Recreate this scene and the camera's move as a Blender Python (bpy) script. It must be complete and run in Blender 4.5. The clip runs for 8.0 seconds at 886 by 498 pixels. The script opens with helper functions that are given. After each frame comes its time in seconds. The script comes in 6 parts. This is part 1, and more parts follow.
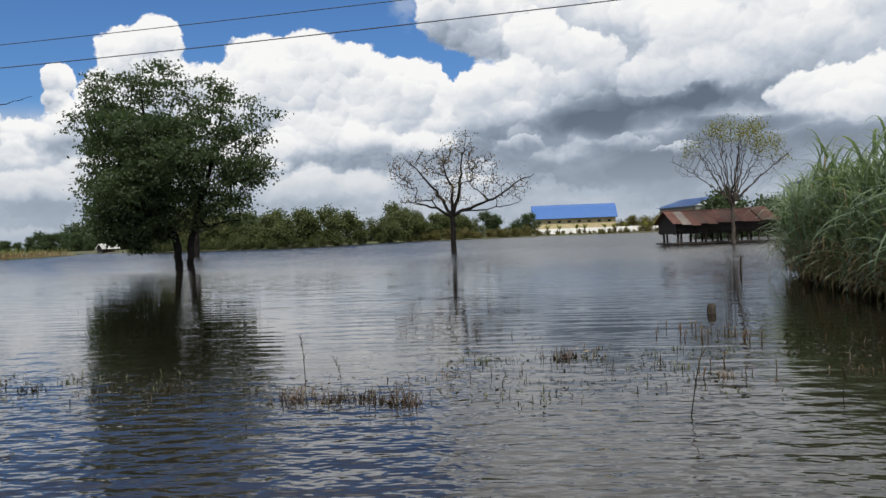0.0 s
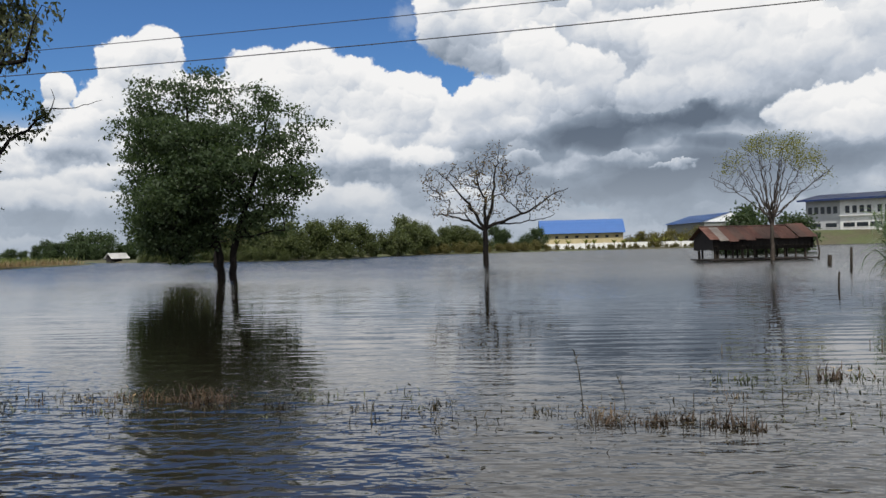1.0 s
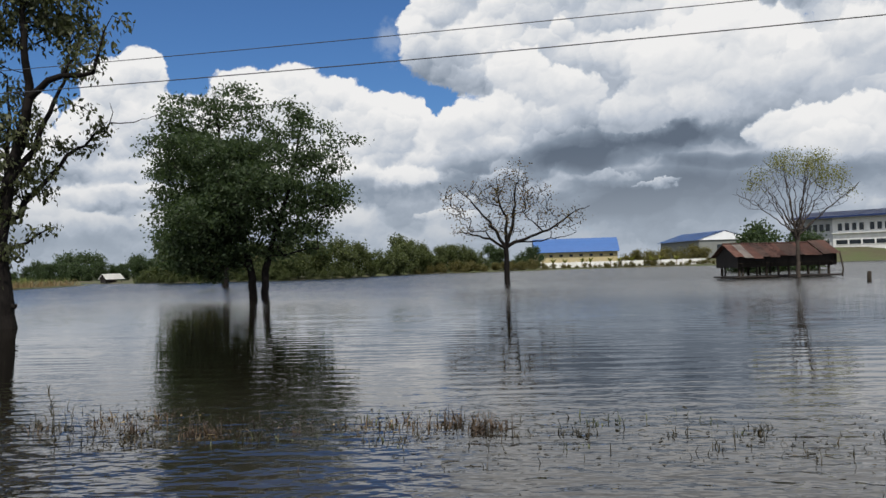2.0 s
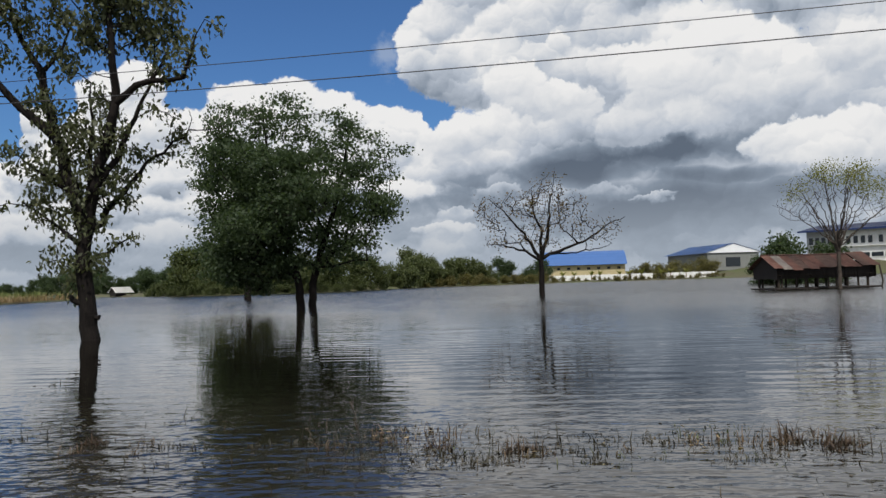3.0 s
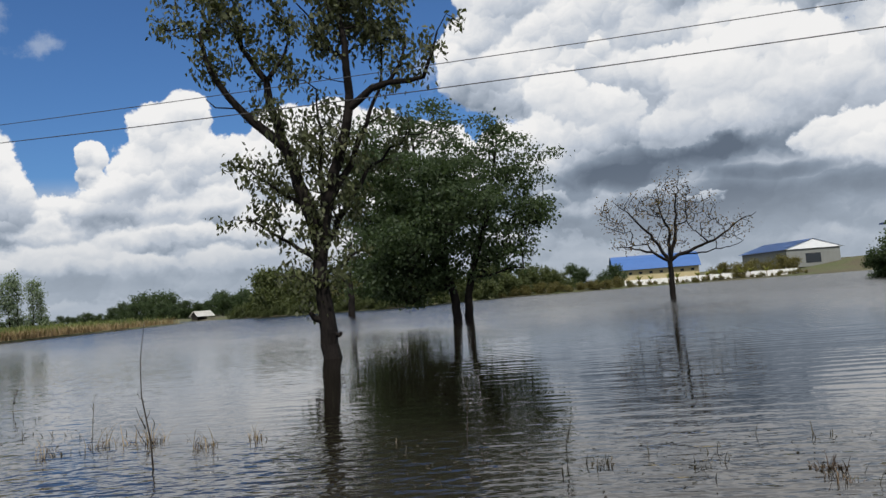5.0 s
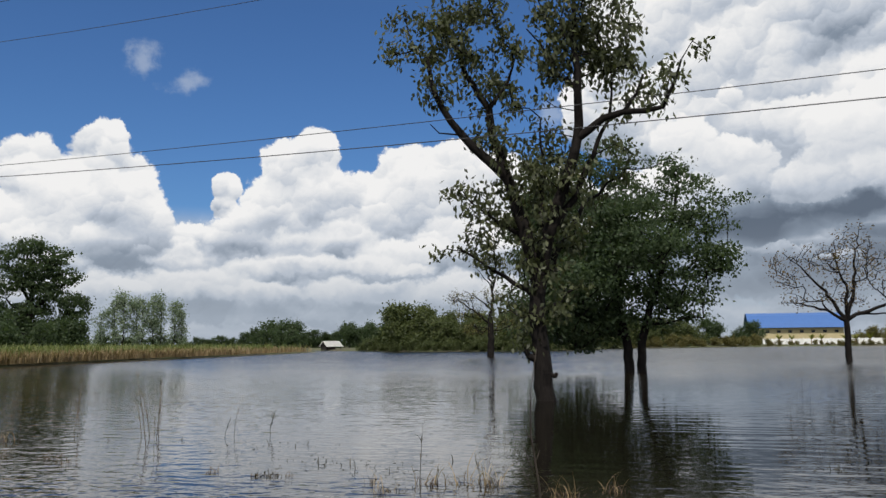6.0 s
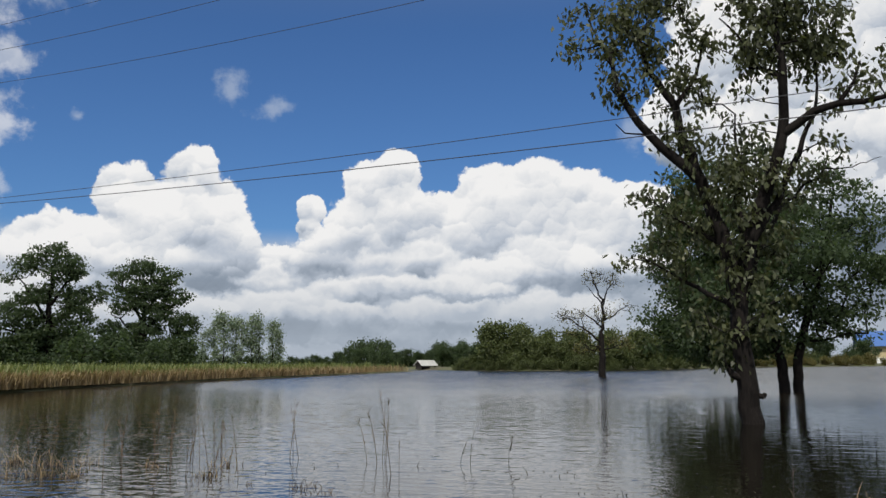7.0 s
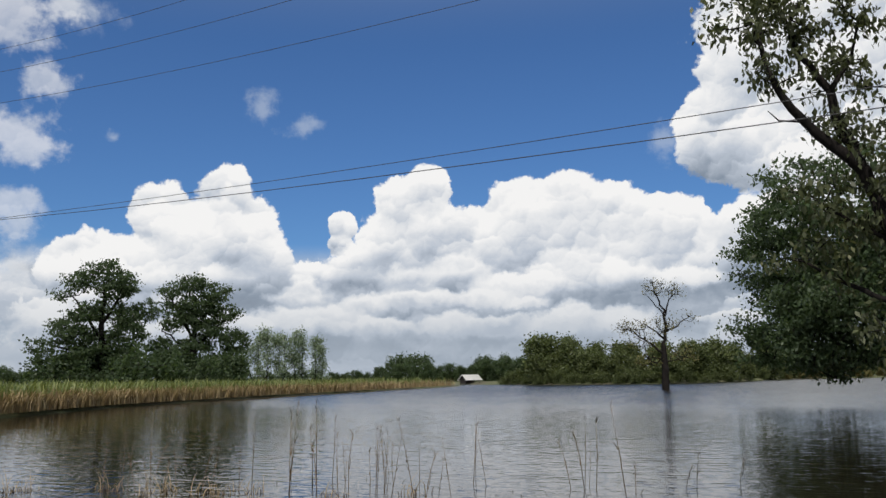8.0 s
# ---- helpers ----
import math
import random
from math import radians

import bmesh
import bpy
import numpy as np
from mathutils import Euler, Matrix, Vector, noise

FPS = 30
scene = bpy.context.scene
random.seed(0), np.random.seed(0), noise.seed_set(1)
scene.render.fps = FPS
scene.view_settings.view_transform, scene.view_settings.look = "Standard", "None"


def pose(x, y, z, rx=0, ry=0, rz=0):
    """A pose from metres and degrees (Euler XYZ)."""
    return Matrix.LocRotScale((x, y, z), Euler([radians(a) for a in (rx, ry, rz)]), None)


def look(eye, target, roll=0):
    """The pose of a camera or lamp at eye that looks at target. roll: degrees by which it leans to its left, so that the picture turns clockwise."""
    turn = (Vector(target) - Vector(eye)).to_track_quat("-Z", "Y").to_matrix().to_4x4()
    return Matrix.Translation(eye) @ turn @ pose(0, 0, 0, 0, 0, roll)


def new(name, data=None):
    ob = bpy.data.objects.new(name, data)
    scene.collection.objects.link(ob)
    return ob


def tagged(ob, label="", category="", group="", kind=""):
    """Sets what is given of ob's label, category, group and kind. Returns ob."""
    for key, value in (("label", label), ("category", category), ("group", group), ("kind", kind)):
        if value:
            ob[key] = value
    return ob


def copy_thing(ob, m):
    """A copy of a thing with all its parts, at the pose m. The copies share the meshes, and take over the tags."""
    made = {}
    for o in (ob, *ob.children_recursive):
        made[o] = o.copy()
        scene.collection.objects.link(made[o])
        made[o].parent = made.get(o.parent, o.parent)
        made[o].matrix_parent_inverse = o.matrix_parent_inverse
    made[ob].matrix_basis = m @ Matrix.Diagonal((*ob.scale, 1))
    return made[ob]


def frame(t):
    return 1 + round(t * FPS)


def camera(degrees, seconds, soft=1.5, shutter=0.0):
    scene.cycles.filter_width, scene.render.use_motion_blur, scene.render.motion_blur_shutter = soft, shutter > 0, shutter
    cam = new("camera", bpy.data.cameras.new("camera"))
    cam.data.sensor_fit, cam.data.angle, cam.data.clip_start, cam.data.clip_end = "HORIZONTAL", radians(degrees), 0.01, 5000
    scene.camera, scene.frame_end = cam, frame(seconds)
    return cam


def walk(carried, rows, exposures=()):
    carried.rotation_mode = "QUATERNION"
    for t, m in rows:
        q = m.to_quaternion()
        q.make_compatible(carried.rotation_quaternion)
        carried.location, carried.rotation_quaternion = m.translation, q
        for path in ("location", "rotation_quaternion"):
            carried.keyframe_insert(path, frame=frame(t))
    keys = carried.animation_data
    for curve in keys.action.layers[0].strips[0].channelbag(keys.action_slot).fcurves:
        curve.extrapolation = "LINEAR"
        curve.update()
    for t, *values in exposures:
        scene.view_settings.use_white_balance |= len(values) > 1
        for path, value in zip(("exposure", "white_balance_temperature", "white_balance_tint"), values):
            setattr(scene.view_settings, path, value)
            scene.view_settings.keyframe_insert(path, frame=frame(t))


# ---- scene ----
cam = camera(55.8, 8.0)
PATH = [
    (0, (0.139, 2.097, 1.539), (-0.033, 4.089, 1.503), -2.1),
    (0.5, (-1.313, 2.336, 1.541), (-1.483, 4.329, 1.526), -1.6),
    (1, (-2.806, 2.593, 1.547), (-2.971, 4.586, 1.544), -1.4),
    (1.5, (-4.319, 2.864, 1.549), (-4.456, 4.859, 1.566), -1.7),
    (3, (-8.906, 3.621, 1.51), (-9.025, 5.616, 1.585), -1.7),
    (3.5, (-10.408, 3.859, 1.508), (-10.517, 5.856, 1.57), -3.2),
    (4, (-11.899, 4.095, 1.518), (-11.996, 6.092, 1.547), -5.5),
    (4.2, (-12.51, 4.203, 1.523), (-12.603, 6.201, 1.552), -6.0),
    (5.3, (-15.968, 4.891, 1.617), (-16.269, 6.862, 1.774), -2.9),
    (5.5, (-16.596, 5.024, 1.622), (-16.94, 6.986, 1.807), -2.0),
    (6, (-18.133, 5.374, 1.614), (-18.632, 7.298, 1.836), -0.5),
    (6.5, (-19.659, 5.718, 1.595), (-20.281, 7.603, 1.843), -0.4),
    (7, (-21.184, 6.066, 1.579), (-21.866, 7.927, 1.848), -0.5),
    (7.5, (-22.696, 6.439, 1.568), (-23.426, 8.278, 1.859), -1.0),
    (8, (-24.166, 6.818, 1.565), (-24.915, 8.647, 1.869), -1.0),
]
walk(cam, [(t, look(eye, target, roll)) for t, eye, target, roll in PATH],
     [(0.0, -0.03), (1.0, -0.09), (1.5, -0.12), (3.0, -0.2), (4.0, -0.18), (5.5, -0.12), (7.0, -0.14), (8.0, -0.09)])

# ---- light: high sun behind the road to the right, broken cumulus sky ----
SUN_AZ, SUN_EL = 174.0, 54.0          # degrees clockwise from +y, and above the horizon
world = bpy.data.worlds.new("world")
scene.world = world
world.use_nodes = True
WN, WL = world.node_tree.nodes, world.node_tree.links
WN.clear()


def put_socket(tree_links, socket, value):
    if isinstance(value, bpy.types.NodeSocket):
        tree_links.new(value, socket)
    else:
        socket.default_value = value


def wmath(op, a, b=0.0, c=0.0, clamp=False):
    n = WN.new("ShaderNodeMath")
    n.operation, n.use_clamp = op, clamp
    for s, v in zip(n.inputs, (a, b, c)):
        put_socket(WL, s, v)
    return n.outputs[0]


def wvec(op, a, b=(0, 0, 0), c=(0, 0, 0)):
    n = WN.new("ShaderNodeVectorMath")
    n.operation = op
    for s, v in zip(n.inputs, (a, b, c)):
        put_socket(WL, s, v)
    return n.outputs["Value"] if op == "LENGTH" else n.outputs["Vector"]


def wstep(v, lo, hi, a=0.0, b=1.0):
    n = WN.new("ShaderNodeMapRange")
    n.interpolation_type = "SMOOTHSTEP"
    for s, x in zip(n.inputs, (v, lo, hi, a, b)):
        put_socket(WL, s, x)
    return n.outputs[0]


def wmix(f, a, b, kind="MIX"):
    n = WN.new("ShaderNodeMix")
    n.data_type, n.blend_type = "RGBA", kind
    put_socket(WL, n.inputs[0], f)
    put_socket(WL, n.inputs[6], a)
    put_socket(WL, n.inputs[7], b)
    return n.outputs[2]


def wnoise(p, scale, detail=4, rough=0.55):
    n = WN.new("ShaderNodeTexNoise")
    put_socket(WL, n.inputs["Vector"], p)
    n.inputs["Scale"].default_value, n.inputs["Detail"].default_value, n.inputs["Roughness"].default_value = scale, detail, rough
    return n.outputs["Fac"], n.outputs["Color"]


def wbillow(p, scale, detail):
    n = WN.new("ShaderNodeTexVoronoi")
    n.voronoi_dimensions, n.feature, n.normalize = "2D", "SMOOTH_F1", True
    put_socket(WL, n.inputs["Vector"], p)
    n.inputs["Scale"].default_value, n.inputs["Detail"].default_value = scale, detail
    n.inputs["Roughness"].default_value, n.inputs["Lacunarity"].default_value, n.inputs["Smoothness"].default_value = 0.55, 2.3, 0.35
    return n.outputs["Distance"]


# puffs of cloud: azimuth, elevation, half width, half height, in degrees (the fifth: how dark)
WEST = [(-41.2, 10.8, 1.9, 1.9),
    (-37.1, 12.1, 1.7, 2.1),
    (-39.0, 9.4, 2.7, 2.3),
    (-35.9, 9.5, 2.3, 2.7),
    (-34.0, 8.0, 1.4, 1.5),
    (-45.0, 7.8, 2.7, 1.7),
    (-47.0, 7.0, 1.5, 1.5),
    (-40.5, 6.4, 5.8, 2.7),
    (-36.2, 5.8, 3.5, 2.3),
    (-29.2, 10.2, 1.0, 0.9),
    (-29.4, 9.1, 0.9, 0.7)]
MAIN = [(-23.3, 12.7, 1.5, 1.7),
    (-25.5, 11.7, 1.5, 1.9),
    (-24.0, 9.6, 3.5, 2.7),
    (-26.3, 8.8, 1.9, 1.5),
    (-27.9, 7.7, 1.7, 1.4),
    (-31.3, 6.7, 1.7, 1.2),
    (-19.7, 9.1, 3.1, 2.3),
    (-16.5, 11.1, 2.5, 2.3),
    (-13.7, 11.8, 2.3, 1.9),
    (-10.7, 10.9, 2.3, 1.9),
    (-13.9, 8.9, 5.8, 3.1),
    (-7.4, 9.9, 2.3, 1.9),
    (-5.4, 9.6, 1.5, 1.7),
    (-8.3, 7.9, 4.6, 2.3),
    (-2.8, 9.4, 1.2, 1.5),
    (-21.7, 3.8, 12.8, 2.7),
    (-9.6, 3.1, 10.1, 2.7),
    (-39.4, 3.5, 10.1, 2.7),
    (-21.7, 7.2, 8.5, 1.9),
    (-10.2, 6.1, 7.7, 1.9)]
EAST = [(-3.0, 14.8, 2.9, 2.3),
    (-3.7, 16.1, 2.3, 2.3),
    (2.0, 12.3, 2.3, 2.0),
    (-1.9, 9.5, 2.3, 1.6),
    (5.8, 14.2, 5.4, 3.5),
    (5.7, 9.5, 7.7, 3.1),
    (13.0, 12.6, 7.7, 4.6),
    (20.7, 9.4, 6.2, 4.3),
    (24.4, 11.9, 4.3, 4.6),
    (21.2, 5.9, 7.7, 3.9),
    (9.3, 6.0, 10.1, 3.1),
    (16.3, 3.8, 10.1, 3.1),
    (0.7, 7.1, 4.6, 2.7)]
OVER = [(13.3, 21.8, 10.1, 4.3),
    (23.2, 18.8, 7.7, 4.3),
    (2.7, 22.3, 6.6, 3.5),
    (-0.3, 18.9, 3.9, 3.3),
    (-2.4, 15.4, 2.9, 2.5),
    (-0.0, 13.9, 3.1, 2.3),
    (4.7, 18.1, 5.4, 4.6),
    (8.2, 21.7, 5.8, 4.6),
    (3.4, 22.0, 3.5, 2.7),
    (-57.9, 15.7, 5.8, 5.8),
    (12.0, 31.0, 18.0, 9.0),
    (32.0, 23.0, 10.0, 10.0),
    (-4.0, 34.0, 9.0, 6.0)]
RAGGED = [(-51.0, 22.3, 2.9, 2.1),
    (-48.5, 18.7, 1.7, 1.3),
    (-49.9, 15.0, 2.7, 1.9),
    (-50.6, 10.6, 2.3, 1.7),
    (-50.2, 6.5, 2.7, 1.7),
    (-47.8, 23.0, 2.3, 0.9)]
FAINT = [(-31.8, 17.0, 1.2, 0.7),
    (-34.7, 18.2, 1.0, 1.3),
    (-44.3, 15.5, 0.5, 0.4),
    (-6.7, 15.2, 1.0, 1.4),
    (-46.8, 23.0, 2.3, 1.2)]
SHADE = [(13.0, 9.4, 12.8, 7.4, 0.2),
    (10.4, 8.1, 6.6, 1.7, 0.55),
    (6.7, 7.2, 5.8, 1.4, 0.55),
    (10.0, 4.0, 5.0, 1.3, 0.6),
    (16.7, 8.2, 4.3, 1.2, 0.35),
    (1.1, 6.6, 5.8, 1.5, 0.3),
    (-1.3, 4.5, 4.3, 1.7, 0.25),
    (19.6, 5.2, 6.2, 1.4, 0.4),
    (16.1, 10.5, 3.5, 1.9, 0.15),
    (14.6, 6.4, 6.6, 1.0, 0.45),
    (3.7, 3.6, 5.0, 1.5, 0.3),
    (-20.5, 6.0, 5.8, 0.9, 0.2),
    (-24.8, 7.7, 3.9, 1.0, 0.16),
    (-36.2, 7.4, 1.9, 1.2, 0.16),
    (-12.1, 5.3, 6.6, 0.9, 0.2),
    (-27.9, 4.8, 5.8, 0.8, 0.15),
    (-19.4, 3.9, 7.7, 0.5, 0.25),
    (-3.0, 14.3, 2.3, 2.3, 0.12)]
EASTLOW = [(-2.6, 4.5, 1.3, 0.5, 0.58),
    (7.6, 5.5, 2.2, 0.6, 0.3),
    (10.8, 5.1, 1.5, 0.3, 0.5),
    (0.7, 5.8, 1.6, 0.6, 0.42),
    (-1.1, 7.9, 2.7, 1.0, 0.68),
    (-1.9, 9.6, 3.0, 1.5, 0.8),
    (0.3, 10.3, 1.7, 1.4, 0.8),
    (4.9, 15.6, 0.9, 0.9, 0.84),
    (3.3, 14.6, 1.7, 1.0, 0.72),
    (6.0, 11.0, 1.7, 1.7, 0.72),
    (4.7, 11.8, 1.5, 1.4, 0.84),
    (1.9, 12.8, 2.2, 1.8, 0.9)]
EASTHIGH = [(9.5, 9.5, 2.7, 1.5, 0.66),
    (11.7, 10.7, 2.9, 1.9, 0.76),
    (14.3, 10.5, 2.7, 2.0, 0.82),
    (9.3, 13.6, 2.3, 1.6, 0.78),
    (12.2, 13.0, 3.2, 2.1, 0.88),
    (16.3, 11.7, 2.3, 1.9, 0.74),
    (15.9, 14.6, 3.0, 1.7, 0.9),
    (18.6, 13.6, 1.7, 1.9, 0.82),
    (19.0, 10.8, 2.7, 1.9, 0.64),
    (21.6, 11.5, 2.9, 2.1, 0.68),
    (20.4, 13.3, 1.0, 0.7, 0.96),
    (23.5, 12.9, 2.3, 1.9, 0.72),
    (18.1, 7.5, 1.7, 1.0, 0.7),
    (20.2, 7.8, 3.3, 1.6, 0.84),
    (23.2, 7.9, 2.7, 1.9, 0.86),
    (21.8, 6.9, 2.3, 1.2, 0.78)]
LOWBANK = [(-30.8, 4.0, 3.7, 1.0, 0.8),
    (-24.6, 5.2, 2.7, 0.9, 0.82),
    (-27.6, 3.2, 3.1, 0.6, 0.72),
    (-20.9, 3.1, 3.9, 0.8, 0.74),
    (-17.7, 5.8, 3.1, 1.0, 0.82),
    (-13.4, 3.9, 1.3, 1.0, 0.86),
    (-15.5, 3.1, 2.3, 0.7, 0.74),
    (-10.4, 3.6, 2.3, 0.9, 0.78),
    (-31.8, 5.8, 1.5, 0.9, 0.84),
    (-37.2, 3.7, 3.5, 0.9, 0.78),
    (-41.7, 3.1, 3.5, 0.8, 0.76)]

# rows of small flat-bottomed puffs over the western horizon, and the grey bases between them
dice = random.Random(17)
for row_e, row_h in ((6.4, 0.75), (5.0, 0.65), (3.6, 0.55)):
    a = -50.0 + dice.uniform(0, 3)
    while a < -3.0:
        if dice.random() < 0.72:
            LOWBANK.append((a, row_e + dice.uniform(-0.35, 0.35), dice.uniform(1.2, 2.6), row_h * dice.uniform(0.7, 1.3), dice.uniform(0.7, 0.9)))
        a += dice.uniform(2.6, 5.2)
SHADE += [(-34.0, 5.2, 11.0, 1.7, 0.26), (-18.0, 4.6, 12.0, 1.7, 0.26), (-26.0, 3.0, 14.0, 1.4, 0.24), (-7.0, 4.6, 6.0, 1.9, 0.28), (13.0, 4.6, 9.0, 2.4, 0.5)]

geo = WN.new("ShaderNodeTexCoord").outputs["Generated"]
sep = WN.new("ShaderNodeSeparateXYZ")
WL.new(geo, sep.inputs[0])
az = wmath("MULTIPLY", wmath("ARCTAN2", sep.outputs[0], sep.outputs[1]), 57.2958)
el = wmath("MULTIPLY", wmath("ARCSINE", sep.outputs[2]), 57.2958)
comb = WN.new("ShaderNodeCombineXYZ")
WL.new(az, comb.inputs[0])
WL.new(el, comb.inputs[1])
P0 = comb.outputs[0]
warp = wvec("SUBTRACT", wnoise(P0, 0.45, 5, 0.6)[1], (0.5, 0.5, 0.5))
P1 = wvec("MULTIPLY", wvec("MULTIPLY_ADD", warp, (1.6, 1.5, 0), P0), (1, 1, 0))


def field(puffs, p, smooth=0.25):
    """The smallest scaled distance from p to any of the puffs."""
    d = 9.0
    for a, e, w, h in puffs:
        q = wvec("MULTIPLY_ADD", p, (1 / w, 1 / h, 0), (-a / w, -e / h, 0))
        d = wmath("SMOOTH_MIN", d, wvec("LENGTH", q), smooth)
    return d


billow = wbillow(P1, 0.42, 2.0)
big, acc = 9.0, (0.0, 0.0, 0.0001)
for a, e, w, h in WEST + MAIN + EAST + OVER:      # outline, and which way each puff faces
    p = wvec("MULTIPLY_ADD", acc, (1e-9, 1e-9, 0), P1) if isinstance(acc, bpy.types.NodeSocket) else P1
    q = wvec("MULTIPLY_ADD", p, (1 / w, 1 / h, 0), (-a / w, -e / h, 0))
    d = wvec("LENGTH", q)
    big = wmath("SMOOTH_MIN", big, d, 0.25)
    k = wmath("POWER", wmath("MAXIMUM", wmath("SUBTRACT", 1.25, d), 0.0), 2.0)
    n = WN.new("ShaderNodeVectorMath")
    n.operation = "SCALE"
    WL.new(wvec("ADD", q, (0, 0, 1)), n.inputs[0])
    WL.new(k, n.inputs["Scale"])
    acc = wvec("ADD", acc, n.outputs[0])
fine = wbillow(P1, 1.25, 1.5)
edge = wmath("MULTIPLY_ADD", wmath("SUBTRACT", billow, 0.35), 0.40, big)
edge = wmath("MULTIPLY_ADD", wmath("SUBTRACT", fine, 0.35), 0.26, edge)
edge = wmath("MULTIPLY_ADD", wmath("SUBTRACT", wbillow(P1, 3.4, 1.0), 0.35), 0.12, edge)
cumulus = wstep(edge, 1.115, 0.995)
# scattered clouds for the sky behind and above
n_far = wnoise(P0, 0.06, 6, 0.6)[0]
behind = wmath("MULTIPLY", wstep(n_far, 0.38, 0.52), wmath("MAXIMUM", wstep(wmath("ABSOLUTE", wmath("ADD", az, 12.0)), 46, 60), wstep(el, 25, 33)))
cumulus = wmath("MAXIMUM", cumulus, wmath("MULTIPLY", behind, 0.9))
rag = wnoise(P0, 0.5, 6, 0.62)[0]
soft = wmath("MULTIPLY", wstep(wmath("MULTIPLY_ADD", wmath("SUBTRACT", rag, 0.5), 2.6, field(RAGGED, P1)), 1.15, 0.40), 0.58)
cumulus = wmath("MAXIMUM", cumulus, soft)
faint = wmath("MULTIPLY", wstep(wmath("MULTIPLY_ADD", wmath("SUBTRACT", rag, 0.5), 3.2, field(FAINT, P1)), 1.3, 0.1), 0.42)
# low layered clouds towards the horizon
Pl = wvec("MULTIPLY_ADD", warp, (2.5, 0.9, 0), wvec("MULTIPLY", P0, (0.34, 1.0, 0)))
n_low = wnoise(Pl, 0.55, 4, 0.45)[0]
low = wmath("MULTIPLY", wstep(n_low, 0.24, 0.44), wstep(el, 9.2, 6.8))


def puff_light(p, scale):
    """Each cell of the cloud lit from above like a small dome."""
    n = WN.new("ShaderNodeTexVoronoi")
    n.voronoi_dimensions, n.feature = "2D", "SMOOTH_F1"
    n.inputs["Smoothness"].default_value = 0.28
    put_socket(WL, n.inputs["Vector"], p)
    n.inputs["Scale"].default_value, n.inputs["Randomness"].default_value = scale, 0.9
    q = wvec("MULTIPLY", wvec("SUBTRACT", p, n.outputs["Position"]), (-0.25 * scale, 0.97 * scale, 0))
    x = WN.new("ShaderNodeSeparateXYZ")
    WL.new(q, x.inputs[0])
    return wmath("ADD", x.outputs[0], x.outputs[1])


warp2 = wvec("SUBTRACT", wnoise(P0, 0.9, 4, 0.55)[1], (0.5, 0.5, 0.5))
P2 = wvec("MULTIPLY", wvec("MULTIPLY_ADD", warp2, (1.5, 1.5, 0), P0), (1, 1, 0))
relief = wmath("ADD", wmath("MULTIPLY", puff_light(P2, 0.25), 0.29), wmath("MULTIPLY", puff_light(P2, 0.65), 0.13))
relief = wmath("ADD", relief, wmath("MULTIPLY", puff_light(P2, 1.7), 0.045))
x = WN.new("ShaderNodeSeparateXYZ")
WL.new(acc, x.inputs[0])
relief = wmath("ADD", wmath("MULTIPLY", wmath("DIVIDE", x.outputs[1], x.outputs[2]), 0.36), relief)
P3 = wvec("MULTIPLY", wvec("MULTIPLY_ADD", wvec("SUBTRACT", wnoise(P0, 0.28, 2, 0.4)[1], (0.5, 0.5, 0.5)), (4.0, 1.6, 0), P0), (1, 1, 0))
dark = 0.0
for a, e, w, h, k in SHADE:
    q = wvec("LENGTH", wvec("MULTIPLY_ADD", P3, (1 / w, 1 / h, 0), (-a / w, -e / h, 0)))
    dark = wmath("MAXIMUM", dark, wstep(q, 1.5, 0.15, 0.0, k))
tone_a = wnoise(P1, 0.22, 4, 0.5)[0]
n_low2 = wnoise(wvec("ADD", Pl, (0.2, 0.5, 0)), 0.55, 4, 0.45)[0]
bands = wmath("MULTIPLY", wmath("MULTIPLY_ADD", wmath("SUBTRACT", n_low, n_low2), 0.7, -0.06), wmath("MULTIPLY", wstep(el, 8.0, 5.0), wmath("SUBTRACT", 1.0, dark)))
calm = wmath("MULTIPLY", relief, wmath("MULTIPLY_ADD", dark, -1.1, 1.0, clamp=True))
white = wmath("ADD", wmath("MULTIPLY_ADD", tone_a, 0.40, 0.63), calm)
white = wmath("ADD", white, bands)
white = wmath("SUBTRACT", white, wmath("MULTIPLY", dark, 1.6), clamp=True)
for a, e, w, h, k in EASTLOW + EASTHIGH + LOWBANK:                        # single heaped puffs, light above and grey below
    p = wvec("ADD", P2, wvec("MULTIPLY", (1e-9, 1e-9, 0), white))
    q = wvec("MULTIPLY_ADD", p, (1 / w, 1 / h, 0), (-a / w, -e / h, 0))
    x = WN.new("ShaderNodeSeparateXYZ")
    WL.new(q, x.inputs[0])
    d = wmath("MULTIPLY_ADD", wmath("SUBTRACT", billow, 0.35), 0.55, wvec("LENGTH", q))
    d = wmath("MULTIPLY_ADD", wmath("SUBTRACT", fine, 0.35), 0.25, d)
    under = wmath("MULTIPLY_ADD", wmath("MAXIMUM", wmath("MULTIPLY", x.outputs[1], -1.0), 0.0), 0.6, 0.16 if a > -4 or h > 1.1 else 0.55)   # soft below, crisp above
    cover = wmath("MULTIPLY", wmath("DIVIDE", wmath("SUBTRACT", 1.08 if a > -4 or h > 1.1 else 1.3, d), under, clamp=True), 0.9)
    lit = wmath("MULTIPLY_ADD", x.outputs[1], 0.27, wmath("MULTIPLY_ADD", relief, 0.4, k + 0.03))
    mx = WN.new("ShaderNodeMix")
    mx.data_type = "FLOAT"
    for s, v in zip(mx.inputs[:1] + mx.inputs[2:4], (cover, white, lit)):
        put_socket(WL, s, v)
    white = mx.outputs[0]
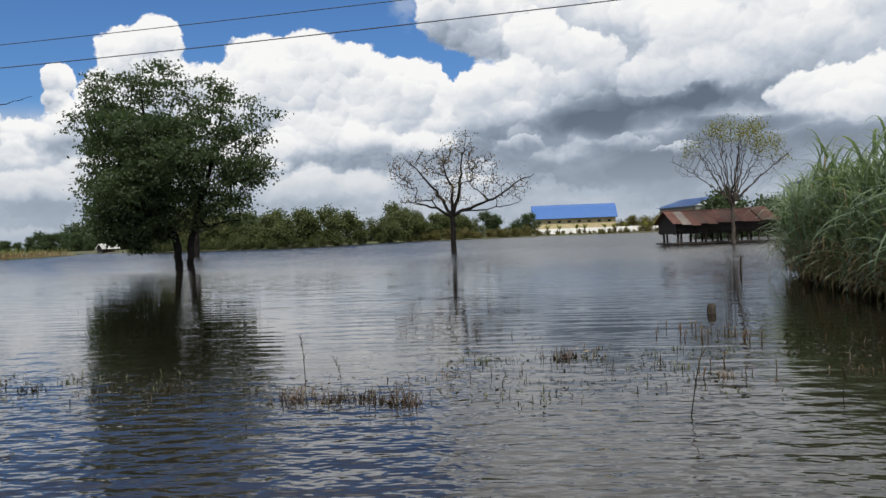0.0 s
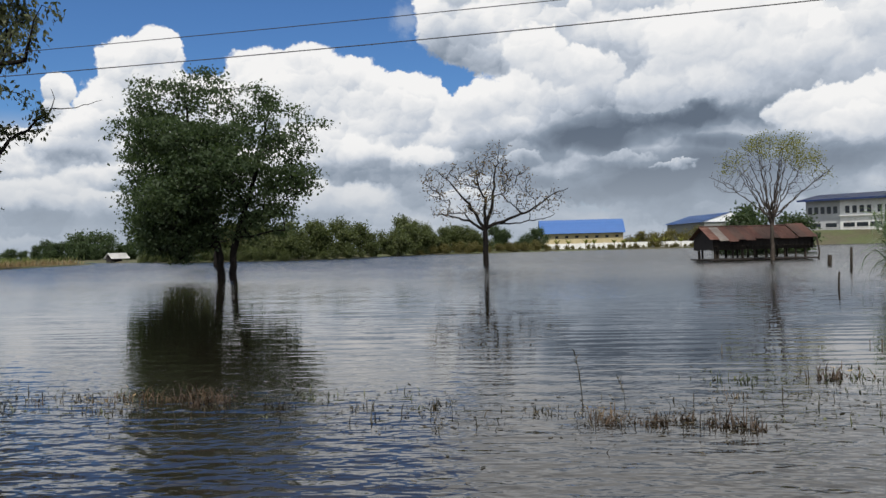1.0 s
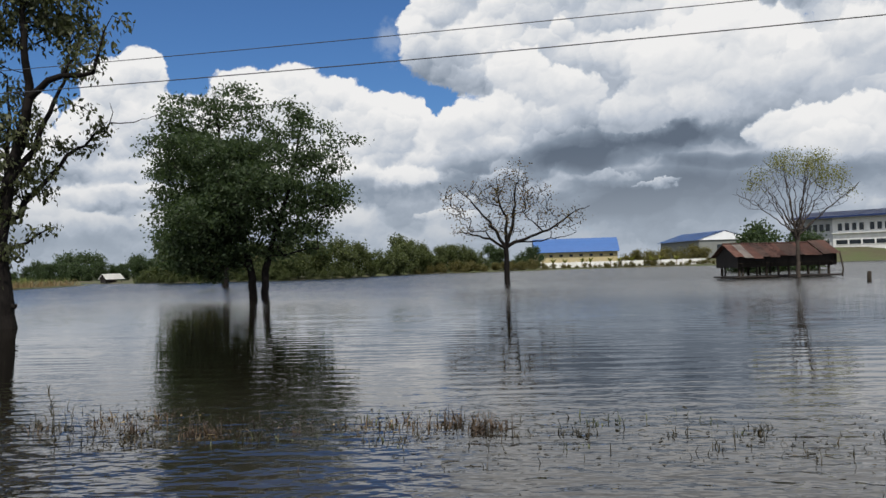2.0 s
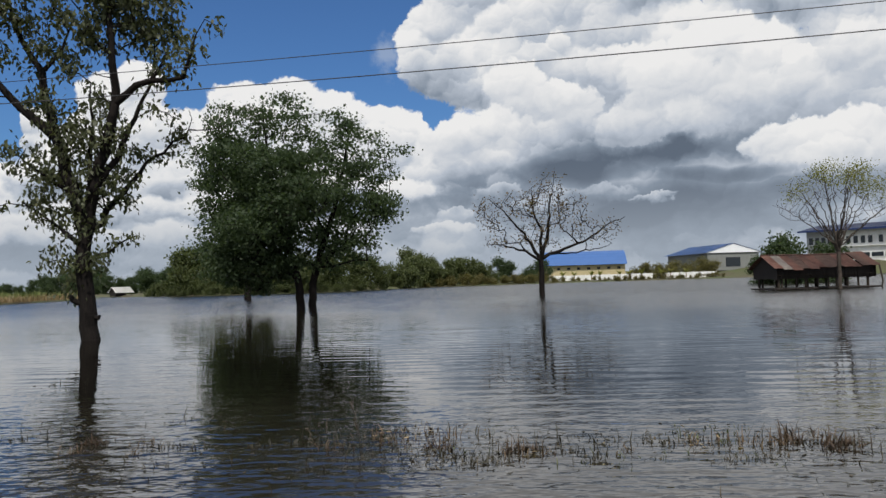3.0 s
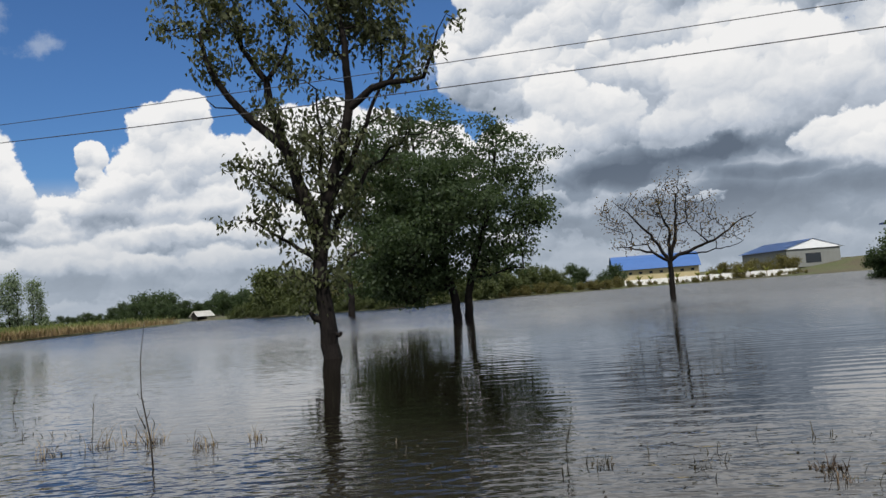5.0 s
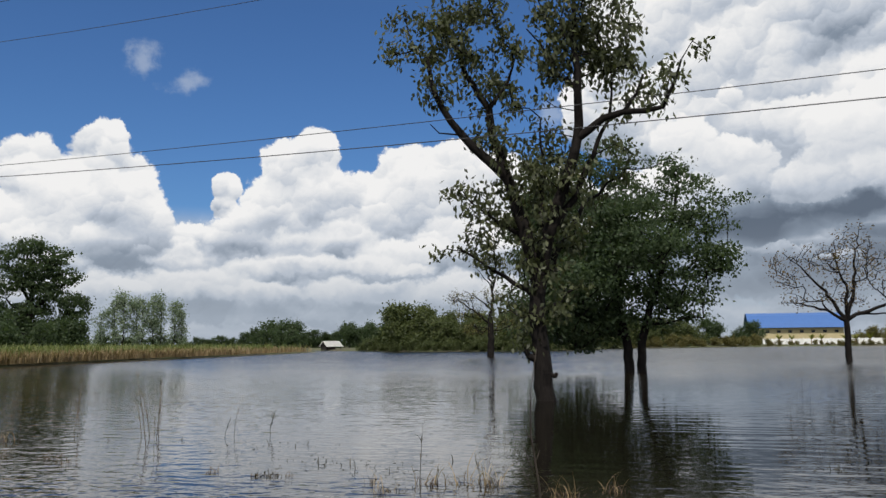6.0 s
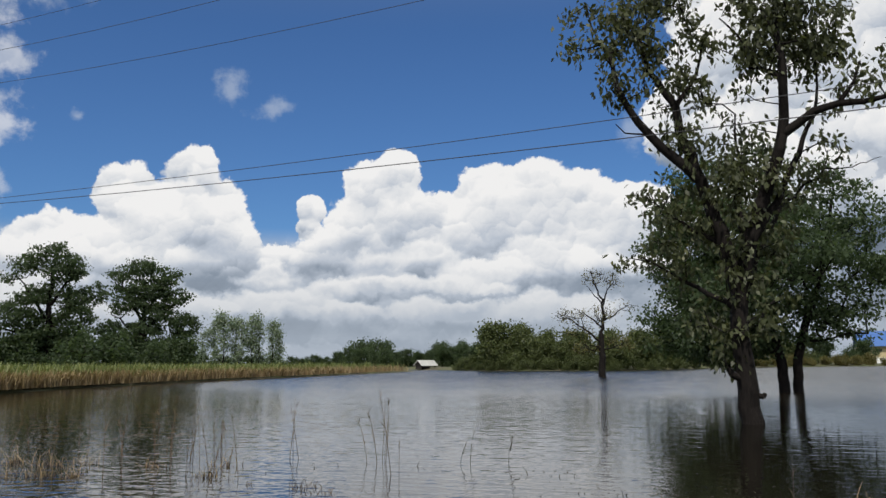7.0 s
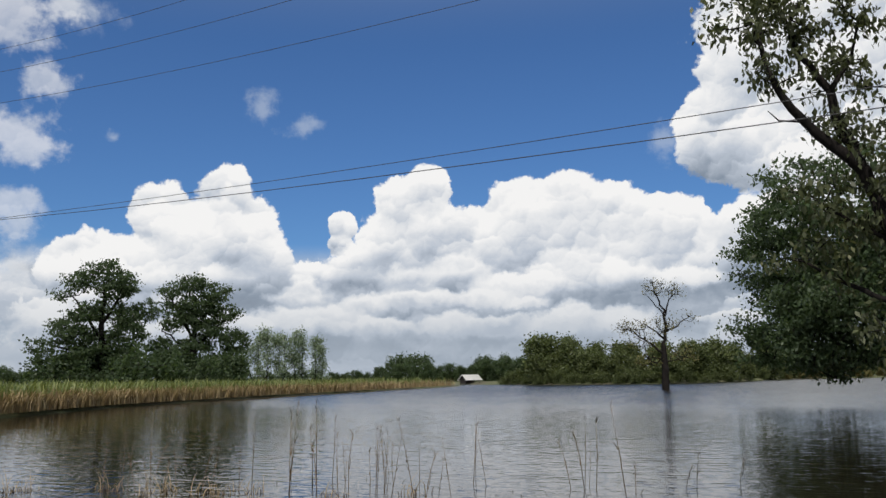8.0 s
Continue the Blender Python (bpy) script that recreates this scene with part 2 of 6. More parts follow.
white_low = wmath("SUBTRACT", wmath("MULTIPLY_ADD", wmath("SUBTRACT", n_low, n_low2), 0.9, 0.60), wmath("MULTIPLY", dark, 0.6), clamp=True)


def ramp(v, stops):
    n = WN.new("ShaderNodeValToRGB")
    WL.new(v, n.inputs[0])
    while len(n.color_ramp.elements) < len(stops):
        n.color_ramp.elements.new(0.5)
    for e, (pos, col) in zip(n.color_ramp.elements, stops):
        e.position, e.color = pos, (*col, 1)
    return n.outputs[0]


CLOUD = [(0.0, (0.13, 0.165, 0.22)), (0.35, (0.26, 0.315, 0.395)), (0.62, (0.535, 0.59, 0.675)), (0.82, (0.79, 0.81, 0.84)), (1.0, (0.96, 0.955, 0.95))]
sky_tex = WN.new("ShaderNodeTexSky")
sky_tex.sky_type, sky_tex.sun_disc = "NISHITA", False
sky_tex.sun_elevation, sky_tex.sun_rotation = radians(SUN_EL), radians(SUN_AZ)
sky_tex.air_density, sky_tex.dust_density, sky_tex.ozone_density = 1.0, 0.6, 2.5
SKY_GAIN = 0.085
blue = wmix(1.0, sky_tex.outputs[0], (SKY_GAIN * 0.53, SKY_GAIN * 0.82, SKY_GAIN * 1.18, 1), "MULTIPLY")
col = wmix(low, blue, ramp(white_low, CLOUD))
col = wmix(wstep(el, 22, 38, 0.0, 0.5), col, (0.55, 0.6, 0.68, 1))
col = wmix(faint, col, (0.62, 0.68, 0.76, 1))
col = wmix(cumulus, col, ramp(white, CLOUD))
haze = wstep(el, 8.0, 0.2, 0.0, 0.75)
col = wmix(haze, col, (0.42, 0.48, 0.56, 1))
bg = WN.new("ShaderNodeBackground")
WL.new(col, bg.inputs["Color"])
bg.inputs["Strength"].default_value = 1.0
WL.new(bg.outputs[0], WN.new("ShaderNodeOutputWorld").inputs["Surface"])

sun = new("sun", bpy.data.lights.new("sun", "SUN"))
sun.data.energy, sun.data.angle, sun.data.color = 4.0, radians(0.6), (1.0, 0.95, 0.87)
sx, sy, sz = math.sin(radians(SUN_AZ)) * math.cos(radians(SUN_EL)), math.cos(radians(SUN_AZ)) * math.cos(radians(SUN_EL)), math.sin(radians(SUN_EL))
sun.matrix_world = look((sx * 50, sy * 50, sz * 50), (0, 0, 0))
scene.view_settings.exposure = 0.0


# ---- materials ----
class Mat:
    """A small builder for procedural materials."""

    def __init__(self, name):
        self.m = bpy.data.materials.new(name)
        self.m.use_nodes = True
        self.n, self.l = self.m.node_tree.nodes, self.m.node_tree.links
        self.b = self.n["Principled BSDF"]

    def co(self, scale=(1, 1, 1), source="Object"):
        t, mp = self.n.new("ShaderNodeTexCoord"), self.n.new("ShaderNodeMapping")
        self.l.new(t.outputs[source], mp.inputs[0])
        mp.inputs["Scale"].default_value = scale
        return mp.outputs[0]

    def noise(self, vec, scale, detail=4, rough=0.55):
        t = self.n.new("ShaderNodeTexNoise")
        self.l.new(vec, t.inputs["Vector"])
        t.inputs["Scale"].default_value, t.inputs["Detail"].default_value, t.inputs["Roughness"].default_value = scale, detail, rough
        return t.outputs["Fac"]

    def ramp(self, v, stops):
        r = self.n.new("ShaderNodeValToRGB")
        self.l.new(v, r.inputs[0])
        while len(r.color_ramp.elements) < len(stops):
            r.color_ramp.elements.new(0.5)
        for e, (pos, c) in zip(r.color_ramp.elements, stops):
            e.position, e.color = pos, (*c, 1)
        return r.outputs[0]

    def math(self, op, a, b=0.0, clamp=False):
        x = self.n.new("ShaderNodeMath")
        x.operation, x.use_clamp = op, clamp
        for s, v in zip(x.inputs, (a, b)):
            put_socket(self.l, s, v)
        return x.outputs[0]

    def mix(self, f, a, b, kind="MIX"):
        x = self.n.new("ShaderNodeMix")
        x.data_type, x.blend_type = "RGBA", kind
        for s, v in zip((x.inputs[0], x.inputs[6], x.inputs[7]), (f, a, b)):
            put_socket(self.l, s, v)
        return x.outputs[2]

    def set(self, **kw):
        for k, v in kw.items():
            put_socket(self.l, self.b.inputs[k.replace("_", " ")], v)
        return self

    def bump(self, height, strength, distance, normal=None):
        x = self.n.new("ShaderNodeBump")
        x.inputs["Strength"].default_value, x.inputs["Distance"].default_value = strength, distance
        self.l.new(height, x.inputs["Height"])
        if normal:
            self.l.new(normal, x.inputs["Normal"])
        return x.outputs[0]

    def island(self):
        return self.n.new("ShaderNodeNewGeometry").outputs["Random Per Island"]

    def single(self):
        return self.n.new("ShaderNodeObjectInfo").outputs["Random"]


def leaf_material(name, stops, translucency=0.35, rough=0.5):
    k = Mat(name)
    big_n = k.noise(k.co(), 0.9, 2)
    v = k.math("ADD", k.math("MULTIPLY", k.island(), 0.58), k.math("MULTIPLY", big_n, 0.42))
    c = k.ramp(v, stops)
    k.set(Base_Color=c, Roughness=rough, Specular_IOR_Level=0.3)
    tr = k.n.new("ShaderNodeBsdfTranslucent")
    k.l.new(k.mix(1.0, c, (1.25, 1.3, 0.7, 1), "MULTIPLY"), tr.inputs[0])
    mx = k.n.new("ShaderNodeMixShader")
    mx.inputs[0].default_value = translucency
    k.l.new(k.b.outputs[0], mx.inputs[1])
    k.l.new(tr.outputs[0], mx.inputs[2])
    k.l.new(mx.outputs[0], k.n["Material Output"].inputs[0])
    return k.m


def bark_material(name, dark, light):
    k = Mat(name)
    v = k.noise(k.co((6, 6, 1.3)), 3.0, 6, 0.65)
    w = k.noise(k.co(), 0.8, 3)
    c = k.ramp(k.math("ADD", k.math("MULTIPLY", v, 0.7), k.math("MULTIPLY", w, 0.3)), [(0.32, dark), (0.68, light)])
    k.set(Base_Color=c, Roughness=0.9, Specular_IOR_Level=0.12, Normal=k.bump(v, 0.8, 0.03))
    return k.m


LEAF_A = leaf_material("leaf_dense", [(0.1, (0.032, 0.052, 0.026)), (0.5, (0.058, 0.088, 0.042)), (0.85, (0.082, 0.113, 0.057)), (1.0, (0.108, 0.13, 0.07))], 0.5)
LEAF_B = leaf_material("leaf_large", [(0.1, (0.0312, 0.0351, 0.0187)), (0.45, (0.0585, 0.0686, 0.0328)), (0.78, (0.0975, 0.1092, 0.0507)), (0.9, (0.1794, 0.1716, 0.0858)), (1.0, (0.1326, 0.078, 0.0468))])
LEAF_DRY = leaf_material("leaf_withered", [(0.2, (0.09, 0.055, 0.03)), (0.6, (0.14, 0.10, 0.045)), (1.0, (0.16, 0.16, 0.06))], 0.25)
LEAF_YOUNG = leaf_material("leaf_young", [(0.2, (0.14, 0.15, 0.04)), (0.7, (0.22, 0.22, 0.06)), (1.0, (0.3, 0.26, 0.09))], 0.45)
LEAF_FAR = leaf_material("leaf_woodland", [(0.1, (0.04, 0.055, 0.022)), (0.5, (0.075, 0.095, 0.035)), (0.85, (0.12, 0.14, 0.05)), (1.0, (0.17, 0.16, 0.06))])
LEAF_EUC = leaf_material("leaf_eucalyptus", [(0.1, (0.10, 0.145, 0.095)), (0.6, (0.19, 0.24, 0.16)), (1.0, (0.32, 0.36, 0.26))])
LEAF_BUSH = leaf_material("leaf_scrub", [(0.1, (0.07, 0.065, 0.025)), (0.5, (0.13, 0.115, 0.04)), (0.85, (0.18, 0.17, 0.06)), (1.0, (0.24, 0.19, 0.08))])
LEAF_CANE = leaf_material("leaf_cane", [(0.1, (0.075, 0.115, 0.07)), (0.5, (0.155, 0.21, 0.13)), (0.9, (0.28, 0.335, 0.235)), (1.0, (0.42, 0.42, 0.3))], 0.42, 0.36)
LEAF_STRAW = leaf_material("leaf_straw", [(0.1, (0.12, 0.08, 0.043)), (0.5, (0.27, 0.195, 0.105)), (0.9, (0.42, 0.335, 0.195)), (1.0, (0.54, 0.46, 0.30))], 0.25, 0.6)
LEAF_FIELD = leaf_material("leaf_field", [(0.1, (0.07, 0.10, 0.03)), (0.5, (0.14, 0.17, 0.055)), (0.9, (0.22, 0.23, 0.08)), (1.0, (0.32, 0.27, 0.12))], 0.3)
LEAF_TUFT = leaf_material("leaf_tuft", [(0.1, (0.05, 0.034, 0.02)), (0.5, (0.11, 0.072, 0.04)), (0.85, (0.17, 0.125, 0.07)), (1.0, (0.27, 0.21, 0.12))], 0.2, 0.6)
LEAF_WEED = leaf_material("leaf_weed", [(0.1, (0.022, 0.022, 0.016)), (0.6, (0.05, 0.045, 0.03)), (0.9, (0.11, 0.08, 0.045)), (1.0, (0.2, 0.15, 0.08))], 0.2)
LEAF_WATER = leaf_material("leaf_water_weed", [(0.1, (0.03, 0.04, 0.022)), (0.5, (0.07, 0.085, 0.045)), (1.0, (0.16, 0.17, 0.09))], 0.25)
LEAF_BROWN = leaf_material("leaf_brown_weed", [(0.1, (0.02, 0.014, 0.010)), (0.5, (0.055, 0.036, 0.024)), (0.85, (0.10, 0.068, 0.045)), (1.0, (0.2, 0.14, 0.09))], 0.2, 0.6)
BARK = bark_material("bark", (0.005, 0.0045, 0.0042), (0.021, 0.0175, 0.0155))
BARK_PALE = bark_material("bark_pale", (0.03, 0.024, 0.02), (0.105, 0.088, 0.074))
WOOD_OLD = bark_material("weathered_wood", (0.018, 0.015, 0.012), (0.075, 0.062, 0.05))


def paint(name, col, rough=0.5, metal=0.0, dirt=0.25, streak=(0.4, 0.4, 0.12)):
    k = Mat(name)
    v = k.noise(k.co(streak), 2.0, 5, 0.6)
    w = k.noise(k.co(), 7.0, 3)
    f = k.math("MULTIPLY", k.ramp(v, [(0.4, (0, 0, 0)), (0.75, (1, 1, 1))]), dirt)
    c = k.mix(f, (*col, 1), (col[0] * 0.5, col[1] * 0.47, col[2] * 0.42, 1))
    k.set(Base_Color=c, Roughness=rough, Metallic=metal, Normal=k.bump(w, 0.15, 0.01))
    return k.m


WHITE_WALL = paint("white_wall", (0.78, 0.78, 0.76), 0.6, 0, 0.35)
GREY_WALL = paint("grey_wall", (0.45, 0.46, 0.47), 0.7)
SHED_WALL = paint("shed_wall", (0.2, 0.21, 0.2), 0.7)
OCHRE_WALL = paint("ochre_wall", (0.5, 0.42, 0.24), 0.7)
BLUE_ROOF = paint("blue_roof_sheet", (0.045, 0.125, 0.34), 0.5, 0, 0.15)
NAVY_ROOF = paint("navy_roof_sheet", (0.016, 0.035, 0.12), 0.4, 0, 0.15)
WHITE_ROOF = paint("white_gable_sheet", (0.82, 0.84, 0.86), 0.45, 0, 0.12)
ZINC = paint("zinc_sheet", (0.74, 0.74, 0.71), 0.5, 0.0, 0.3)
DARK_BOARD = paint("dark_board", (0.022, 0.017, 0.014), 0.85, 0, 0.5, (6, 6, 0.5))
CABLE = paint("cable_rubber", (0.03, 0.03, 0.032), 0.5)
CONCRETE = paint("concrete", (0.32, 0.31, 0.29), 0.85)
g = Mat("window_glass")
g.set(Base_Color=(0.02, 0.025, 0.03, 1), Roughness=0.08)
GLASS = g.m
k = Mat("rusty_iron")
v = k.noise(k.co((0.8, 0.8, 0.8)), 1.6, 6, 0.65)
w = k.noise(k.co((1, 1, 1)), 14.0, 4)
own = k.math("MULTIPLY_ADD", k.single(), 0.34)
own.node.inputs[2].default_value = -0.11
f = k.math("ADD", k.math("ADD", k.math("MULTIPLY", v, 0.8), k.math("MULTIPLY", w, 0.2)), own)
k.set(Base_Color=k.ramp(f, [(0.27, (0.30, 0.27, 0.24)), (0.38, (0.16, 0.095, 0.072)), (0.50, (0.11, 0.045, 0.032)), (0.85, (0.05, 0.026, 0.02))]), Roughness=0.75, Normal=k.bump(w, 0.2, 0.01))
RUST = k.m


def iron(name, stops):
    k = Mat(name)
    v = k.noise(k.co((0.7, 0.7, 0.7)), 1.8, 6, 0.65)
    w = k.noise(k.co((1, 1, 1)), 14.0, 4)
    k.set(Base_Color=k.ramp(k.math("ADD", k.math("MULTIPLY", v, 0.8), k.math("MULTIPLY", w, 0.2)), stops), Roughness=0.7, Normal=k.bump(w, 0.2, 0.01))
    return k.m


GREY_IRON = iron("weathered_iron", [(0.3, (0.24, 0.22, 0.2)), (0.55, (0.16, 0.135, 0.12)), (0.7, (0.09, 0.055, 0.042))])
DARK_RUST = iron("dark_rusty_iron", [(0.3, (0.10, 0.055, 0.04)), (0.6, (0.05, 0.026, 0.02)), (0.8, (0.025, 0.016, 0.014))])

k = Mat("ground_soil")
a = k.noise(k.co((1, 1, 1)), 0.12, 5)
b2 = k.noise(k.co((1, 1, 1)), 2.2, 5, 0.65)
k.set(Base_Color=k.mix(k.ramp(a, [(0.4, (0, 0, 0)), (0.6, (1, 1, 1))]), k.ramp(b2, [(0.3, (0.045, 0.06, 0.02)), (0.7, (0.10, 0.11, 0.04))]), k.ramp(b2, [(0.3, (0.05, 0.045, 0.025)), (0.7, (0.11, 0.095, 0.05))])), Roughness=0.95, Normal=k.bump(b2, 0.6, 0.08))
SOIL = k.m
k = Mat("lawn")
b2 = k.noise(k.co((1, 1, 1)), 1.5, 5, 0.65)
k.set(Base_Color=k.ramp(b2, [(0.3, (0.05, 0.08, 0.02)), (0.7, (0.11, 0.14, 0.04))]), Roughness=0.95, Normal=k.bump(b2, 0.6, 0.08))
LAWN = k.m

# flood water: murky brown body, wind ripples whose crests lie along the road
k = Mat("flood_water")
r1 = k.noise(k.co((0.9, 3.0, 1)), 0.85, 3, 0.5)
r2 = k.noise(k.co((3.0, 4.6, 1)), 1.05, 2, 0.45)
r3 = k.noise(k.co((0.5, 1.4, 1)), 0.25, 2, 0.5)
wv = k.n.new("ShaderNodeTexWave")
wv.bands_direction, wv.wave_profile = "Y", "SIN"
k.l.new(k.co((0.25, 1, 1)), wv.inputs["Vector"])
for s_name, s_val in (("Scale", 0.55), ("Distortion", 11.0), ("Detail", 2.0), ("Detail Scale", 0.8)):
    wv.inputs[s_name].default_value = s_val
r4 = k.noise(k.co((1.5, 3.6, 1)), 1.15, 2, 0.5)
gust = k.ramp(k.noise(k.co((0.035, 0.09, 1)), 1.0, 3), [(0.36, (0.55, 0.55, 0.55)), (0.64, (1.0, 1.0, 1.0))])
# wind: choppy by the open verge and out on the field, calmer in the lee of the drowned weeds
sp = k.n.new("ShaderNodeSeparateXYZ")
k.l.new(k.co((1, 1, 1)), sp.inputs[0])
off = k.math("ADD", k.math("MULTIPLY", sp.outputs[0], 0.195), sp.outputs[1])
wind = k.ramp(k.math("MULTIPLY", off, 0.01), [(0.05, (1.05,) * 3), (0.10, (0.8,) * 3), (0.14, (0.14,) * 3), (0.36, (0.15,) * 3), (0.54, (1.0,) * 3), (0.95, (2.4,) * 3)])
open_x = k.n.new("ShaderNodeMapRange")
k.l.new(sp.outputs[0], open_x.inputs[0])
for s_i, s_val in ((1, -16.0), (2, -26.0), (3, 0.0), (4, 0.8)):
    open_x.inputs[s_i].default_value = s_val
wind = k.math("MAXIMUM", wind, open_x.outputs[0])
h = k.math("ADD", k.math("MULTIPLY", r1, 0.014), k.math("MULTIPLY", r2, k.ramp(k.math("MULTIPLY", off, 0.01), [(0.06, (0.058,) * 3), (0.12, (0.018,) * 3), (0.25, (0.003,) * 3)])))
h = k.math("ADD", h, k.math("MULTIPLY", r4, k.math("ADD", k.math("MULTIPLY", open_x.outputs[0], 0.004), 0.017)))
h = k.math("MULTIPLY", k.math("MULTIPLY", h, gust), wind)
h = k.math("ADD", h, k.math("ADD", k.math("MULTIPLY", r3, 0.006), k.math("MULTIPLY", wv.outputs["Fac"], k.math("SUBTRACT", 0.0021, k.math("MULTIPLY", open_x.outputs[0], 0.0030)))))
across = k.n.new("ShaderNodeCombineXYZ")       # the ripples slope across the road's line
across.inputs[0].default_value, across.inputs[1].default_value = 0.19, 0.98
# wavelets farther out, seen as short faces that tilt towards the road
near_w = k.math("MULTIPLY", k.math("SUBTRACT", k.noise(k.co((2.6, 0.9, 1)), 1.6, 2, 0.5), 0.38), k.ramp(k.math("MULTIPLY", off, 0.01), [(0.09, (0.02,) * 3), (0.24, (0.05,) * 3), (0.36, (0.2,) * 3), (0.48, (0.9,) * 3), (0.8, (0.7,) * 3)]))
far_w = k.math("MULTIPLY", k.math("SUBTRACT", k.noise(k.co((0.8, 0.16, 1)), 1.0, 3, 0.6), 0.40), k.ramp(k.math("MULTIPLY", off, 0.01), [(0.25, (0.0,) * 3), (0.5, (0.22,) * 3), (0.75, (0.7,) * 3), (1.0, (0.9,) * 3)]))
lee = 0.45
tilt = k.math("MULTIPLY", k.math("ADD", near_w, far_w), lee)
tilt3 = k.n.new("ShaderNodeVectorMath")
tilt3.operation = "SCALE"
k.l.new(across.outputs[0], tilt3.inputs[0])
k.l.new(k.math("MULTIPLY", tilt, -1.0), tilt3.inputs["Scale"])
lean = k.n.new("ShaderNodeVectorMath")
lean.operation = "ADD"
lean.inputs[1].default_value = (0, 0, 1)
k.l.new(tilt3.outputs[0], lean.inputs[0])
face = k.n.new("ShaderNodeVectorMath")
face.operation = "NORMALIZE"
k.l.new(lean.outputs[0], face.inputs[0])
body = k.ramp(k.noise(k.co((1, 1, 1)), 0.08, 3), [(0.35, (0.0055, 0.005, 0.0034)), (0.65, (0.011, 0.0092, 0.006))])
# over the shallow verge the brown mud shows through, patchy with silt
silt = k.ramp(k.noise(k.co((1, 1, 1)), 0.7, 4, 0.6), [(0.35, (0.018, 0.0155, 0.012)), (0.7, (0.036, 0.031, 0.024))])
shallow = k.ramp(k.math("ADD", k.math("MULTIPLY", off, 0.01), k.math("MULTIPLY", k.noise(k.co((1, 1, 1)), 0.5, 3), 0.03)), [(0.075, (1.0,) * 3), (0.145, (0.0,) * 3)])
body = k.mix(shallow, body, silt)
k.set(Base_Color=body, Roughness=k.ramp(k.math("MULTIPLY", off, 0.01), [(0.05, (0.01,) * 3), (0.14, (0.015,) * 3), (0.24, (0.03,) * 3), (0.34, (0.10,) * 3), (0.50, (0.18,) * 3), (0.8, (0.24,) * 3)]), IOR=1.45, Anisotropic=k.ramp(k.math("MULTIPLY", off, 0.01), [(0.40, (0.85,) * 3), (0.54, (0.35,) * 3)]), Tangent=across.outputs[0], Normal=k.bump(h, 1.0, 1.0, face.outputs[0]))
WATER = k.m


# ---- building helpers ----
def part(name, bm, material, parent=None, label=""):
    """Links a bmesh as one mesh object under a thing or a part."""
    me = bpy.data.meshes.new(name)
    bm.to_mesh(me)
    bm.free()
    return part_mesh(name, me, material, parent, label)


def part_mesh(name, me, material, parent=None, label=""):
    if material and not me.materials:
        me.materials.append(material)
    ob = new(name, me)
    ob.parent = parent
    if label:
        ob["label"] = label
    return ob


def thing(name, place, label, category, group="", kind="", turn=0.0):
    ob = new(name)
    ob.matrix_basis = pose(*place, 0, 0, turn)
    ob.empty_display_size = 0.2
    return tagged(ob, label, category, group, kind)


def box(bm, lo, hi, bevel=0.0):
    m = Matrix.Translation([(a + b) / 2 for a, b in zip(lo, hi)]) @ Matrix.Diagonal([abs(b - a) for a, b in zip(lo, hi)] + [1])
    geom = bmesh.ops.create_cube(bm, size=1, matrix=m)
    if bevel:
        es = list({e for v in geom["verts"] for e in v.link_edges})
        bmesh.ops.bevel(bm, geom=es, offset=bevel, segments=1, affect="EDGES")
    return bm


def boxes(*pairs, bevel=0.0):
    bm = bmesh.new()
    for lo, hi in pairs:
        box(bm, lo, hi, bevel)
    return bm


def tube(bm, pts, radii, sides=6, cap=True):
    rings = []
    pts = [Vector(p) for p in pts]
    for i, p in enumerate(pts):
        d = (pts[min(i + 1, len(pts) - 1)] - pts[max(i - 1, 0)]).normalized()
        u = d.cross(Vector((0.31, 0.95, 0.12))).normalized()
        w = d.cross(u)
        r = radii[i] if hasattr(radii, "__len__") else radii
        rings.append([bm.verts.new(p + (u * math.cos(2 * math.pi * j / sides) + w * math.sin(2 * math.pi * j / sides)) * r) for j in range(sides)])
    for a, b in zip(rings, rings[1:]):
        for j in range(sides):
            f = bm.faces.new((a[j], a[(j + 1) % sides], b[(j + 1) % sides], b[j]))
            f.smooth = True
    if cap:
        bm.faces.new(rings[0][::-1])
        bm.faces.new(rings[-1])
    return bm


def mesh_of(name, verts, faces, smooth=False):
    me = bpy.data.meshes.new(name)
    me.vertices.add(len(verts))
    me.vertices.foreach_set("co", np.ascontiguousarray(verts, dtype=np.float32).ravel())
    k = faces.shape[1]
    me.loops.add(faces.size)
    me.loops.foreach_set("vertex_index", np.ascontiguousarray(faces, dtype=np.int32).ravel())
    me.polygons.add(len(faces))
    me.polygons.foreach_set("loop_start", np.arange(0, faces.size, k, dtype=np.int32))
    if smooth:
        me.polygons.foreach_set("use_smooth", np.ones(len(faces), dtype=bool))
    me.update(calc_edges=True)
    me.validate()
    return me


def unit(a):
    return a / np.maximum(np.linalg.norm(a, axis=-1, keepdims=True), 1e-9)


